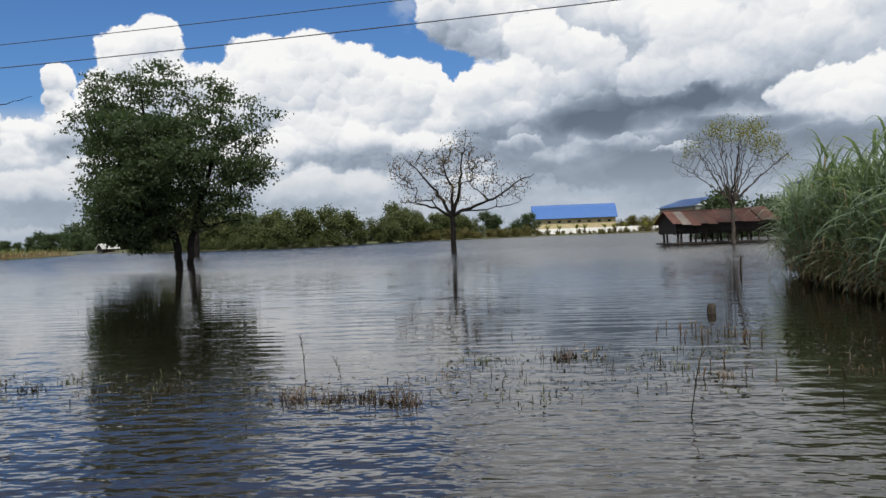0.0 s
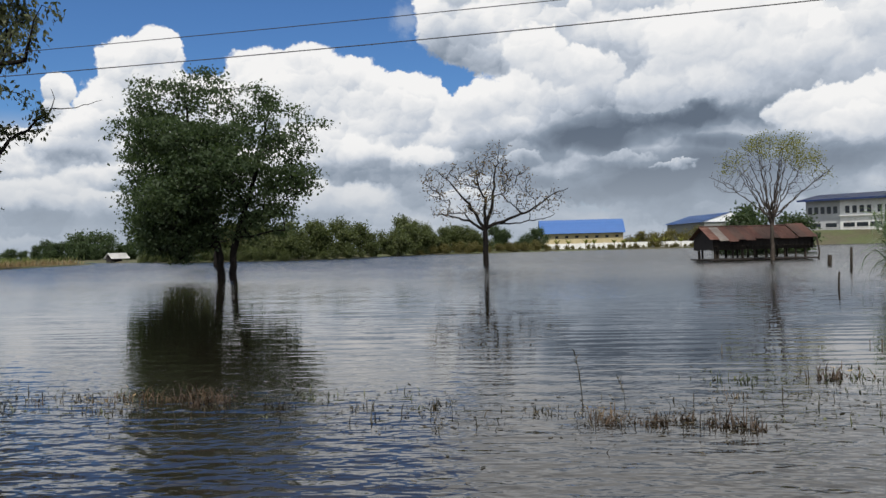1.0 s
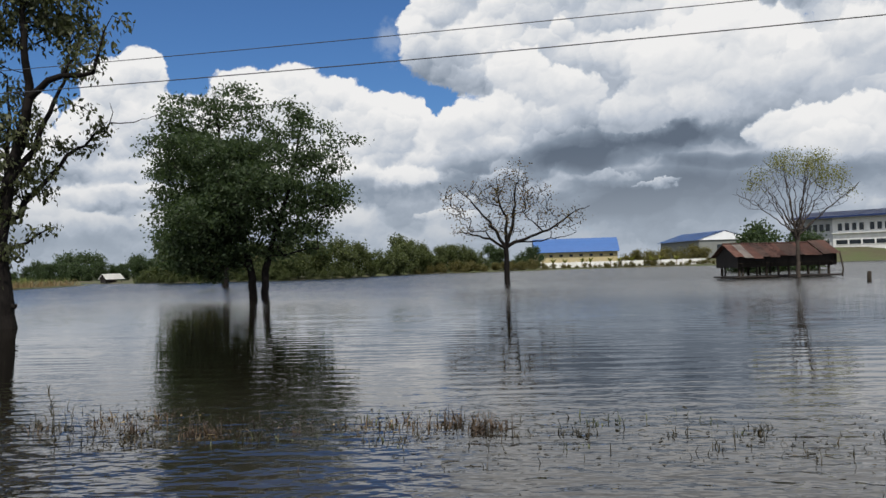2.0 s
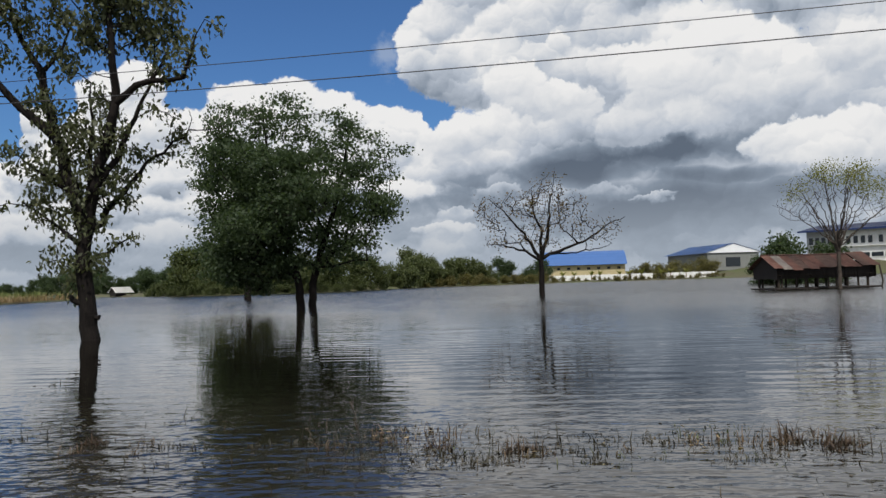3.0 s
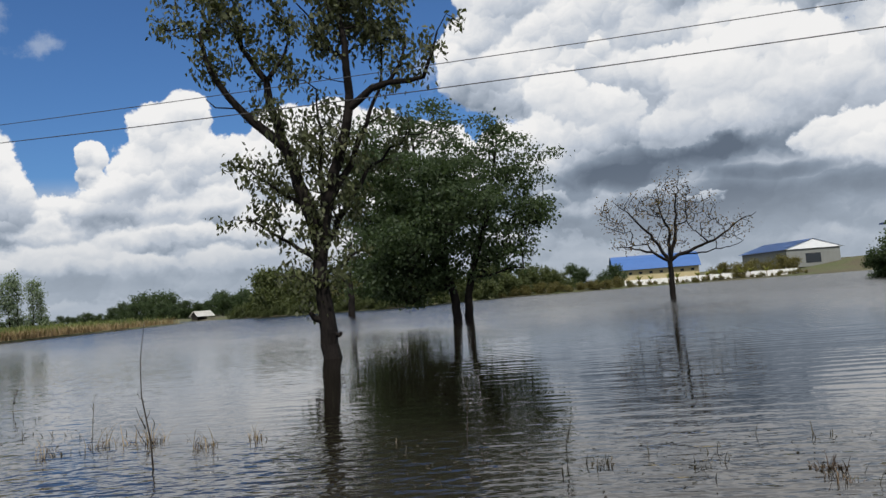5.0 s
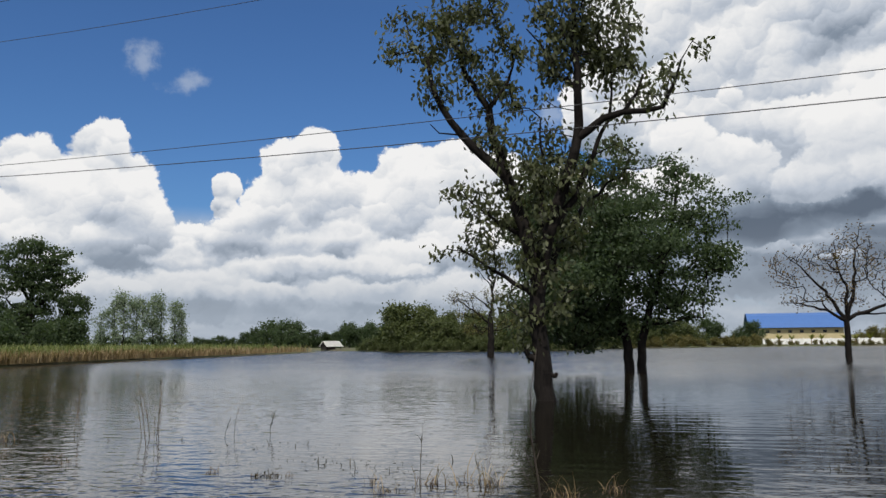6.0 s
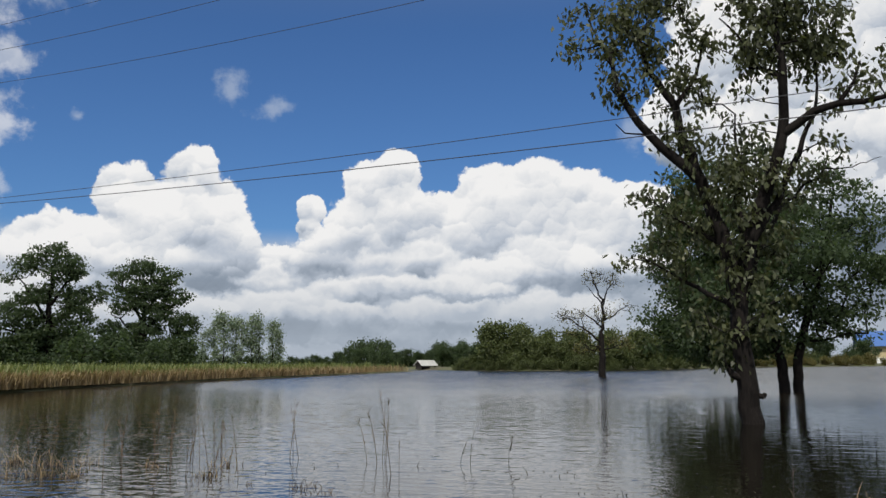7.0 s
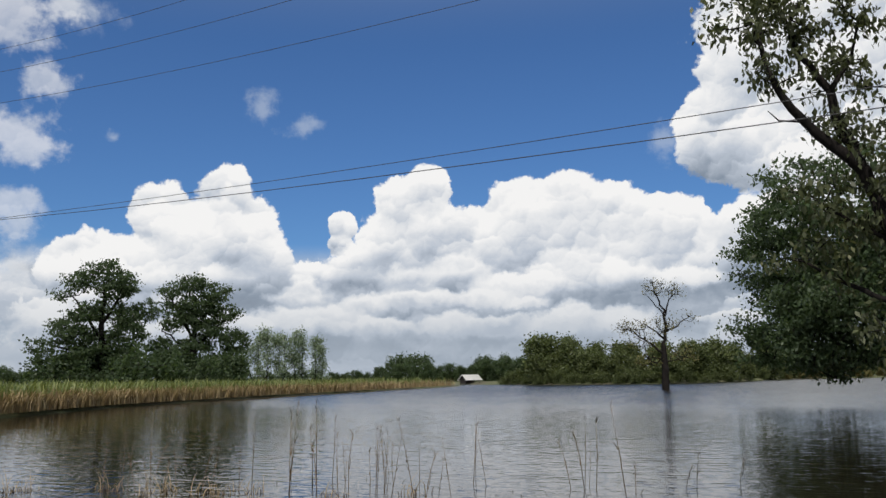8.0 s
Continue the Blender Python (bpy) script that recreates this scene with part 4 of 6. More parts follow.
w, c = leafless(31, ([(0, 0, -1.2), (0, 0, 0), (0.02, 0, 1.6), (-0.02, 0, 2.9)], 0.25, 0.19),
                [([(0, 0, 2.9), (-1.2, 0, 3.6), (-2.8, 0.2, 4.2), (-4.0, 0.4, 4.3)], 0.13, 0.02), ([(0, 0, 2.8), (-1.2, 0.3, 5.0), (-2.6, 0.6, 6.9), (-3.6, 0.7, 7.9)], 0.15, 0.02),
                 ([(0, 0, 2.9), (0.1, -0.3, 5.0), (-0.6, -0.4, 7.0), (-0.6, -0.5, 8.6)], 0.15, 0.02), ([(0, 0, 2.9), (0.6, 0.3, 5.2), (0.9, 0.4, 7.6), (1.2, 0.5, 9.4)], 0.17, 0.02),
                 ([(0, 0, 2.8), (1.4, 0, 3.6), (3.4, 0, 4.3), (5.2, 0, 5.7), (6.3, 0.1, 6.2)], 0.16, 0.02), ([(0.7, 0, 3.2), (2.6, 0.3, 3.4), (4.4, 0.3, 3.7), (5.4, 0.3, 4.0)], 0.08, 0.02)],
                [(-3.6, 0.4, 6.8, 1.3, 1.5, 1.5), (-2.6, 0.2, 4.6, 1.7, 1.6, 0.9), (-1.4, 0, 7.4, 1.6, 1.8, 1.4), (0.4, 0, 7.2, 1.8, 2.0, 1.9), (0.9, 0.3, 9.0, 1.1, 1.3, 1.1), (2.2, 0, 6.6, 1.5, 1.7, 1.5), (3.6, 0, 5.0, 1.7, 1.7, 1.0), (5.2, 0.1, 5.6, 1.2, 1.3, 0.8), (0, 0, 5, 1.8, 1.8, 1.2)],
                360, 0.75, 8, 0.17, 0.14, 0.012)
tree("tree", (-5.0, 72.2, 0), "almost leafless spreading tree with a few withered leaves in water", w, c, 3, leaf=LEAF_DRY).scale = (1.1, 1.1, 1.02)

up = []
rng = F(43)
for i in range(20):
    a, q = i * 2.4 + rng.uniform(-0.3, 0.3), rng.uniform(0.9, 4.7)
    z0 = rng.uniform(2.4, 3.5)
    top = 9.6 - 0.68 * q + rng.uniform(-0.5, 0.3)
    up.append(([(0, 0, z0), (math.cos(a) * q * 0.5, math.sin(a) * q * 0.5, z0 + (top - z0) * 0.52), (math.cos(a) * q, math.sin(a) * q, top)], 0.06, 0.012))
w, c = leafless(41, ([(0, 0, -1.2), (0, 0, 0), (0, 0, 1.6), (0.02, 0, 3.6)], 0.2, 0.12), up,
                [(0, 0, 7.9, 3.4, 3.2, 1.4), (0, 0, 6.2, 4.0, 3.6, 1.6), (3.0, 0, 6.6, 1.7, 2, 1.2), (-3.2, 0, 6.4, 1.7, 2, 1.3)], 330, 0.0, 1, 0.2, 0.03, 0.011, 0.6, 0.02, 1.6)
rng = F(42)
pts = in_puffs(rng, [(0.4, 0, 8.6, 2.6, 2.4, 0.7), (2.6, 0, 7.6, 1.1, 1.3, 0.8), (-2.8, 0, 7.4, 1.0, 1.2, 0.8), (3.5, 0, 6.2, 0.9, 1.0, 0.5)], 110, 0.5)
tree("tree", (16.7, 67.4, 0), "upright tree with bare grey branches and yellow-green tips beside the hut", w, leaves_mesh("crown", rng, pts, 0.3, 34, 0.12, 0.2, 0.4), 0, BARK_PALE, LEAF_YOUNG)

w, c = leafless(51, ([(0, 0, -1.2), (0, 0, 0), (0.05, 0, 2.0), (0.0, 0, 4.2)], 0.46, 0.3),
                [([(0, 0, 4.2), (0.3, 0, 6.2), (0.2, 0, 8.0), (-0.5, 0.2, 9.6), (-0.9, 0.2, 11.2)], 0.2, 0.03), ([(0.25, 0, 7.4), (0.9, 0.2, 9.0), (1.6, 0.3, 10.8)], 0.11, 0.02),
                 ([(0.2, 0, 5.8), (1.3, 0, 6.2), (2.2, 0, 7.0), (3.2, 0, 7.5)], 0.12, 0.02), ([(0.1, 0, 5.0), (-1.4, 0.3, 6.4), (-2.8, 0.3, 7.2)], 0.12, 0.02), ([(0, 0, 3.4), (-1.6, 0, 4.8), (-3.0, 0.1, 5.8), (-4.6, 0.2, 6.6)], 0.14, 0.02),
                 ([(0, 0, 2.6), (1.4, 0, 3.0), (2.6, 0.2, 3.6)], 0.08, 0.02), ([(0.2, 0, 7.6), (-0.9, -0.2, 8.8), (-1.7, -0.2, 9.8)], 0.08, 0.02), ([(0, 0, 3), (-1.2, 0, 3.2), (-2.4, 0, 3.0)], 0.07, 0.02)],
                [(-0.6, 0, 10.4, 1.5, 1.4, 1.0), (1.2, 0, 10.0, 0.9, 1.0, 0.9), (2.5, 0, 7.2, 0.9, 1.0, 0.6), (-3.2, 0.1, 6.4, 1.9, 1.5, 0.8), (-2.2, 0, 4.8, 1.7, 1.4, 0.9), (1.8, 0, 3.6, 1.6, 1.3, 0.8), (-1.6, 0, 3.0, 1.6, 1.3, 0.7), (0.2, 0, 6.5, 1.2, 1.2, 1.0)],
                340, 0.5, 12, 0.19, 0.15, 0.013)
tree("tree", (-36.0, 94.5, 0), "gnarled half-bare tree with a thick dark trunk standing in water", w, c, 22, leaf=LEAF_BUSH)


# ---- the hut on posts ----
def sheet_mesh(width, length, waves, amp=0.022):
    """One sheet of corrugated iron, ribs running down the slope."""
    n = waves * 4
    x = np.linspace(0, width, n + 1)
    z = amp * np.sin(np.linspace(0, waves * 2 * np.pi, n + 1))
    v = np.concatenate([np.stack([x, np.full(n + 1, y), z + dz], 1) for y in (0, length) for dz in (0, -0.006)])
    i, m = np.arange(n), n + 1
    f = np.concatenate([np.stack([i, i + 1, i + 1 + 2 * m, i + 2 * m], 1), np.stack([i + m, i + 3 * m, i + 1 + 3 * m, i + 1 + m], 1)])
    return mesh_of("sheet", v, f)


def hut():
    rng = F(61)
    h = thing("hut", (16.5, 71.8, 0), "flooded wooden field hut on posts with patched rusty iron roof", "hut", turn=13)
    h.scale = (0.92, 1, 0.95)
    for i, x in enumerate([-4.2, -3.9, -2.6, -1.7, -0.6, 0.4, 1.2, 2.2, 3.2, 4.1]):
        for y in (-1.25, 1.5):
            bm = tube(bmesh.new(), [(x + rng.normal(0, 0.05), y, -1.2), (x, y, 0.3), (x + rng.normal(0, 0.03), y, 1.75)], 0.085 if i % 3 else 0.11, 7)
            part("post", bm, WOOD_OLD, h)
    for y in (-1.3, 1.65):
        part("beam", boxes(((-4.5, y - 0.06, 0.88), (4.5, y + 0.06, 1.04)), bevel=0.01), WOOD_OLD, h)
    for x in (-4.2, -1.4, 1.4, 4.2):
        part("joist", boxes(((x - 0.05, -1.68, 1.045), (x + 0.05, 1.58, 1.17)), bevel=0.01), WOOD_OLD, h)
    for i in range(30):
        x = -4.45 + i * 0.3
        lift = rng.uniform(-0.06, 0.06)
        part("board", boxes(((x, -1.42 + rng.uniform(-0.01, 0.01), 0.92 + lift), (x + 0.28, -1.39, 1.98)), bevel=0.004), DARK_BOARD, h)
        part("board", boxes(((x, 1.72, 1.05 + lift), (x + 0.28, 1.75, 1.70)), bevel=0.004), DARK_BOARD, h)
    for side, x0 in ((-1, -4.62), (1, 4.55)):
        for j in range(11):
            y = -1.7 + j * 0.31
            top = 2.72 - abs(y + 0.155) * 0.56
            part("board", boxes(((x0, y, 0.85 + rng.uniform(-0.05, 0.05)), (x0 + 0.03, y + 0.29, top)), bevel=0.004), DARK_BOARD, h)
    part("floor", boxes(((-4.45, -1.75, 1.175), (4.45, 1.65, 1.21))), WOOD_OLD, h)
    part("platform", boxes(((-5.0, -1.9, 0.02), (4.9, 1.6, 0.13)), bevel=0.02), DARK_BOARD, h, "low dark staging just above the water")
    roof = part("roof", tube(bmesh.new(), [(-4.95, 0, 2.85), (0, 0, 2.83), (4.7, 0, 2.86)], 0.07, 8), RUST, h)
    kinds = {}
    for key, mat in (("r", RUST), ("g", GREY_IRON), ("d", DARK_RUST)):
        kinds[key] = sheet_mesh(0.8, 2.42, 9)
        kinds[key].materials.append(mat)
    for i in range(12):
        for side in (-1, 1):
            ob = part_mesh("roof_sheet", kinds["rgrdrrddrrdr"[i]], None, roof)
            a = math.atan2(1.12 + rng.uniform(-0.03, 0.03), 2.05)
            x = -4.95 + i * 0.80
            m = Matrix.Translation((x, 0, (2.83 if i < 10 else 2.98) + rng.uniform(-0.02, 0.03)))
            if side > 0:
                m = m @ Matrix.Rotation(-a, 4, "X")
            else:
                m = m @ Matrix.Translation((0.8, 0, 0)) @ Matrix.Rotation(math.pi, 4, "Z") @ Matrix.Rotation(-a, 4, "X")
            ob.matrix_basis = m @ Matrix.Rotation(rng.normal(0, 0.012), 4, "Z") @ Matrix.Diagonal((1.04, 1 + rng.uniform(-0.14, 0.08), 1, 1))
    bm = tube(bmesh.new(), [(4.6, -1.9, -1), (4.85, -2.1, 0.5), (4.7, -1.9, 2.0)], 0.07, 7)
    part("prop", bm, WOOD_OLD, h)


hut()


def stake(place, height, r, lean=0.03, label="weathered wooden stake standing in the water"):
    t = thing("stake", place, label, "post", "stakes in the water")
    bm = tube(bmesh.new(), [(0, 0, -0.8), (lean * 0.4, 0, height * 0.5), (lean, 0, height - 0.03), (lean, 0, height)], [r, r, r * 0.9, r * 0.6], 8)
    part("pole", bm, WOOD_OLD, t)


stake((13.8, 45.3, 0), 1.1, 0.065)
stake((15.4, 52.5, 0), 0.6, 0.12)
stake((7.3, 29.6, 0), 0.5, 0.03)
stake((3.46, 16.84, 0), 0.17, 0.075, 0.02, "short dark stump standing in the water")


# ---- far buildings ----
def blue_hall():
    h = thing("hall", (18.3, 264, 0.4), "long low hall with a bright blue sheet roof and ochre walls", "building")
    part("wall", boxes(((-12.3, -6, -0.5), (12.3, 6, 4.6))), OCHRE_WALL, h)
    for i in range(8):
        x = -10.6 + i * 3.0
        part("opening", boxes(((x - 0.5, -6.06, 3.1), (x + 0.5, -6.003, 3.8))), GLASS, h)
    n = 10
    bm = bmesh.new()
    for k0 in range(n):
        a0, a1 = [(-7.2 + 14.4 * q / n, 4.5 + 4.3 * math.sin(math.pi * q / n)) for q in (k0, k0 + 1)]
        q = [bm.verts.new(p) for p in ((-12.8, *a0), (12.8, *a0), (12.8, *a1), (-12.8, *a1))]
        bm.faces.new(q)
    bmesh.ops.remove_doubles(bm, verts=bm.verts, dist=0.001)
    bmesh.ops.solidify(bm, geom=bm.faces[:], thickness=0.12)
    part("roof", bm, BLUE_ROOF, h)


blue_hall()


def white_shed():
    h = thing("shed", (57.5, 240, 3.0), "factory shed with a white gable and a blue roof", "building", turn=9)
    part("wall", boxes(((-7.4, -0.0, -1), (7.4, 30, 3.9))), SHED_WALL, h)
    bm = bmesh.new()
    front = [bm.verts.new(p) for p in ((-8.2, -0.4, 3.9), (8.2, -0.4, 3.9), (0, -0.4, 6.4))]
    back = [bm.verts.new((v.co.x, -0.2, v.co.z)) for v in front]
    bm.faces.new(front), bm.faces.new(back[::-1])
    for i in range(3):
        bm.faces.new((front[i], back[i], back[(i + 1) % 3], front[(i + 1) % 3]))
    part("gable", bm, WHITE_ROOF, h)
    bm = bmesh.new()
    q = [bm.verts.new(p) for p in ((-8.4, -0.6, 3.85), (0, -0.6, 6.5), (8.4, -0.6, 3.85), (8.4, 31, 3.85), (0, 31, 6.5), (-8.4, 31, 3.85))]
    bm.faces.new((q[0], q[1], q[4], q[5])), bm.faces.new((q[1], q[2], q[3], q[4]))
    bmesh.ops.solidify(bm, geom=bm.faces[:], thickness=0.15)
    part("roof", bm, BLUE_ROOF, h)
    part("door", boxes(((-2.2, -0.06, 0), (2.0, -0.003, 2.6))), GLASS, h)


white_shed()


def factory():
    h = thing("factory", (88, 243, 4.0), "white two-storey factory with dark blue roof and rows of windows", "building", turn=-42)
    part("wall", boxes(((0, 0, -4), (22, 26, 8.3))), WHITE_WALL, h)
    part("side_wing", boxes(((-9.6, 0.4, -4), (-0.003, 25, 8.2))), GREY_WALL, h, "grey rendered wing")
    bm = bmesh.new()
    q = [bm.verts.new(p) for p in ((-11, -2.2, 8.4), (24, -2.2, 8.4), (24, 13, 10.5), (-11, 13, 10.5), (-11, 28, 8.4), (24, 28, 8.4))]
    bm.faces.new((q[0], q[1], q[2], q[3])), bm.faces.new((q[3], q[2], q[5], q[4]))
    bmesh.ops.solidify(bm, geom=bm.faces[:], thickness=0.5)
    part("roof", bm, NAVY_ROOF, h)
    part("fascia", boxes(((-11, -2.35, 8.0), (24, -2.22, 8.5))), NAVY_ROOF, h)
    tall, wide = (bpy.data.meshes.new("window") for q in range(2))
    for me, w2, hh in ((tall, 0.55, 2.0), (wide, 1.5, 1.2)):
        bm = boxes(((-w2, -0.08, 0), (w2, 0.02, hh)))
        bm.to_mesh(me)
        bm.free()

    def pane(me, w2, place):
        win = part_mesh("window", me, GLASS, h)
        win.matrix_basis = pose(*place)
        part("sill", boxes(((-w2 - 0.1, -0.14, -0.12), (w2 + 0.1, 0.02, -0.003))), WHITE_WALL, win)

    for i in range(10):
        pane(tall, 0.55, (2.0 + i * 1.9 + (i // 4) * 0.8, 0, 4.4))
    for i in range(6):
        pane(wide, 1.5, (2.4 + i * 3.5, 0, 0.6))
    for i in range(5):
        pane(tall, 0.55, (-1.4 - i * 1.75, 0.4, 4.4))
    for i in range(2):
        pane(wide, 1.5, (-2.6 - i * 4.4, 0.4, 0.6))
    part("ledge", boxes(((-0.1, -0.7, 3.6), (22, -0.003, 3.85))), WHITE_WALL, h)


factory()


def white_fence_wall():
    h = thing("boundary_wall", (26, 226, 0.3), "low stained white wall on the far bank, half hidden by scrub", "wall")
    for i in range(14):
        x = -20.0 + i * 3.1
        part("panel", boxes(((x, 0, -0.4), (x + 2.9, 0.16, 1.5)), bevel=0.02), WHITE_WALL, h)
        part("pillar", boxes(((x - 0.17, -0.06, -0.4), (x - 0.003, 0.22, 1.7)), bevel=0.02), WHITE_WALL, h)


white_fence_wall()


def field_shelter():
    h = thing("shelter", (-88.5, 178, 0.2), "small field shelter with a bright zinc roof on the far bank", "hut", turn=52)
    h.scale = (0.72, 0.72, 0.72)
    for x in (-2.4, 2.4):
        for y in (-1.6, 1.6):
            part("post", tube(bmesh.new(), [(x, y, -0.5), (x, y, 1.6)], 0.1, 6), WOOD_OLD, h)
    bm = bmesh.new()
    q = [bm.verts.new(p) for p in ((-3.0, -2.6, 1.0), (3.0, -2.6, 1.0), (2.9, 0, 2.7), (-2.9, 0, 2.7), (-3.0, 2.6, 1.0), (3.0, 2.6, 1.0))]
    bm.faces.new((q[0], q[1], q[2], q[3])), bm.faces.new((q[3], q[2], q[5], q[4]))
    bmesh.ops.solidify(bm, geom=bm.faces[:], thickness=0.08)
    part("roof", bm, ZINC, h)
    part("side_wall", boxes(((-2.5, -1.7, 0), (-2.4, 1.7, 1.6))), DARK_BOARD, h)
    bm = bmesh.new()
    q = [bm.verts.new(p) for p in ((-2.62, -2.3, 1.12), (-2.62, 2.3, 1.12), (-2.62, 0, 2.6))]
    bm.faces.new(q)
    bmesh.ops.solidify(bm, geom=bm.faces[:], thickness=0.05)
    part("gable", bm, DARK_BOARD, h)
    part("back_wall", boxes(((-2.39, 1.7, 0), (2.4, 1.8, 1.4))), DARK_BOARD, h)


field_shelter()


# ---- power lines along the road ----
def cable(y0, c0, c1, c2, r):
    t = thing("power_line", (-20, road_line(-20) + 15, 0), "dark overhead cable sagging between poles along the road", "cable", "overhead cables")
    pts = []
    for x in np.arange(-74, 64, 3.0):
        u = max(min(x, 12), -56) / 10
        z = c0 + c1 * u + c2 * u * u
        pts.append((x + 20, y0 - 0.2 * x - t.location.y, z))
    part("wire", tube(bmesh.new(), pts, r, 6), CABLE, t)


cable(18.0, 6.12, -0.006, 0.053, 0.0085)
cable(15.0, 4.87, 0.053, 0.083, 0.0085)
cable(19.0, 10.56, 0.409, 0.150, 0.0085)
cable(18.5, 12.92, 0.988, 0.212, 0.0085)
cable(19.5, 15.95, 1.51, 0.256, 0.0085)


# ---- woods, scrub and field trees of the far banks ----
def crown_tree(seed, height, width, n, per, size, trunk_r, low=0.25, puff_n=9):
    rng = F(seed)
    s = Skeleton()
    s.limb([(0, 0, -0.3), (rng.normal(0, 0.1), 0, height * 0.3), (rng.normal(0, 0.3), 0, height * 0.6)], trunk_r, trunk_r * 0.45, rng=rng)
    puffs = []
    for i in range(puff_n):
        a, f = rng.uniform(0, 6.28), rng.uniform(low, 0.86)
        q = width * 0.5 * rng.uniform(0.15, 0.72) * math.sin(math.pi * min(0.95, f * 0.8 + 0.18))
        e = width * rng.uniform(0.14, 0.26)
        puffs.append((math.cos(a) * q, math.sin(a) * q, height * f, e, e, min(e * 0.7, height * (0.99 - f) + 0.1)))
    t = in_puffs(rng, puffs, n, 0.4)
    s.reach(t, rng, height * 0.1, 0.05 * height / 8, skip=2)
    return s.mesh("trunk", trunk_r * 0.5, 0.02, 5), leaves_mesh("crown", rng, t, size * 1.15, per, size, 0.3, 0.42)


# two large field trees behind the cane
def field_tree(seed, stem, limbs, puffs, n):
    rng = F(seed)
    s = Skeleton()
    s.limb(stem, 0.5, 0.2, rng=rng)
    for pts in limbs:
        i = s.near(pts[0])
        s.limb([s.p[i]] + pts[1:], 0.22, 0.05, i, 0.6, rng=rng)
    t = in_puffs(rng, puffs, n, 0.4)
    s.reach(t, rng, 0.8, 0.1, skip=3)
    return s.mesh("trunk", 0.18, 0.02, 6), leaves_mesh("crown", rng, t, 0.42, 30, 0.32, 0.5, 0.36, 0.42)


w, c = field_tree(71, [(0, 0, -0.4), (0.1, 0, 4), (-0.1, 0, 8), (0.2, 0, 11.5)],
                  [[(0, 0, 6), (-2.4, 0.5, 9.4), (-3.6, 0.6, 11)], [(0, 0, 7.5), (1.6, -0.4, 10), (2.6, -0.5, 11.6)], [(0, 0, 5), (2.8, 0.3, 7.6), (4.4, 0.3, 8.8)], [(0, 0, 3.4), (-3.4, 0, 4.8), (-6.0, 0, 5.4)]],
                  [(0.2, 0, 13.2, 2.0, 2.0, 1.3), (-2.6, 0.5, 12.0, 1.7, 1.7, 1.1), (-4.1, 0.6, 10.7, 1.3, 1.4, 0.8), (2.4, -0.5, 11.8, 1.7, 1.7, 1.2), (4.5, 0.3, 9.0, 1.7, 1.7, 1.2), (0.6, 0, 9.4, 1.9, 1.9, 1.2), (-1.8, 0, 8.6, 1.9, 1.9, 1.2), (1.0, 0, 11.4, 1.9, 1.9, 1.2), (2.6, 0, 8.2, 1.8, 1.8, 1.1),
                   (-3.4, 0, 6.6, 2.2, 2.2, 1.5), (-6.0, 0, 5.2, 1.6, 1.6, 0.9), (-1.0, 0, 5.2, 2.2, 2.2, 1.8), (2.4, 0, 6.2, 2.2, 2.2, 1.7), (-2.5, 0, 2.6, 2.6, 2.4, 1.8), (2.2, 0, 2.8, 2.6, 2.4, 2.0)], 660)
tree("tree", (-97.5, 81.5, 0.4), "large dark field tree with an open upper crown behind the cane", w, c, 44, leaf=LEAF_A, group="field trees").scale = (1.05, 1.05, 1.07)
w, c = field_tree(72, [(0, 0, -0.4), (-0.1, 0, 4), (0.2, 0, 8), (0, 0, 11)],
                  [[(0, 0, 6), (-2, 0.3, 9.6), (-3, 0.4, 11.6)], [(0, 0, 7), (1.6, 0, 9.4), (2.8, 0, 11.2)], [(0, 0, 5), (2.6, 0, 7.4), (4.0, 0, 8.6)], [(0, 0, 4), (-2.6, 0, 6.4), (-3.6, 0, 7.0)]],
                  [(-0.3, 0, 12.6, 1.8, 1.8, 1.2), (-2.8, 0.4, 12.0, 1.4, 1.4, 1.0), (2.4, 0, 11.7, 1.7, 1.7, 1.1), (3.7, 0, 9.2, 1.6, 1.6, 1.1), (0.2, 0, 10.2, 2.2, 2.1, 1.4), (0.4, 0, 8.4, 2.2, 2.0, 1.2), (2.4, 0, 10, 1.6, 1.6, 1.0), (-2.0, 0, 10.2, 1.6, 1.6, 1.1), (-2.2, 0, 8.4, 1.8, 1.8, 1.2), (1.6, 0, 7.2, 1.8, 1.8, 1.4),
                   (4.6, 0, 5.8, 2.0, 2.0, 1.6), (-3.8, 0, 5.0, 1.9, 1.9, 1.6), (0, 0, 4.6, 2.4, 2.4, 1.9), (-2.4, 0, 2.4, 2.2, 2.2, 1.6), (3.6, 0, 2.8, 2.6, 2.2, 1.9)], 660)
tree("tree", (-93.3, 92.5, 0.4), "large dark field tree with clustered foliage behind the cane", w, c, 39, leaf=LEAF_A, group="field trees").scale = (1.05, 1.05, 1.07)

WOODS = [crown_tree(80 + i, 7.0, 7.5, 150, 30, 0.36, 0.16, 0.12, 11) for i in range(4)]
SCRUB = [crown_tree(90 + i, 3.4, 5.0, 90, 26, 0.25, 0.06, 0.05, 9) for i in range(3)]


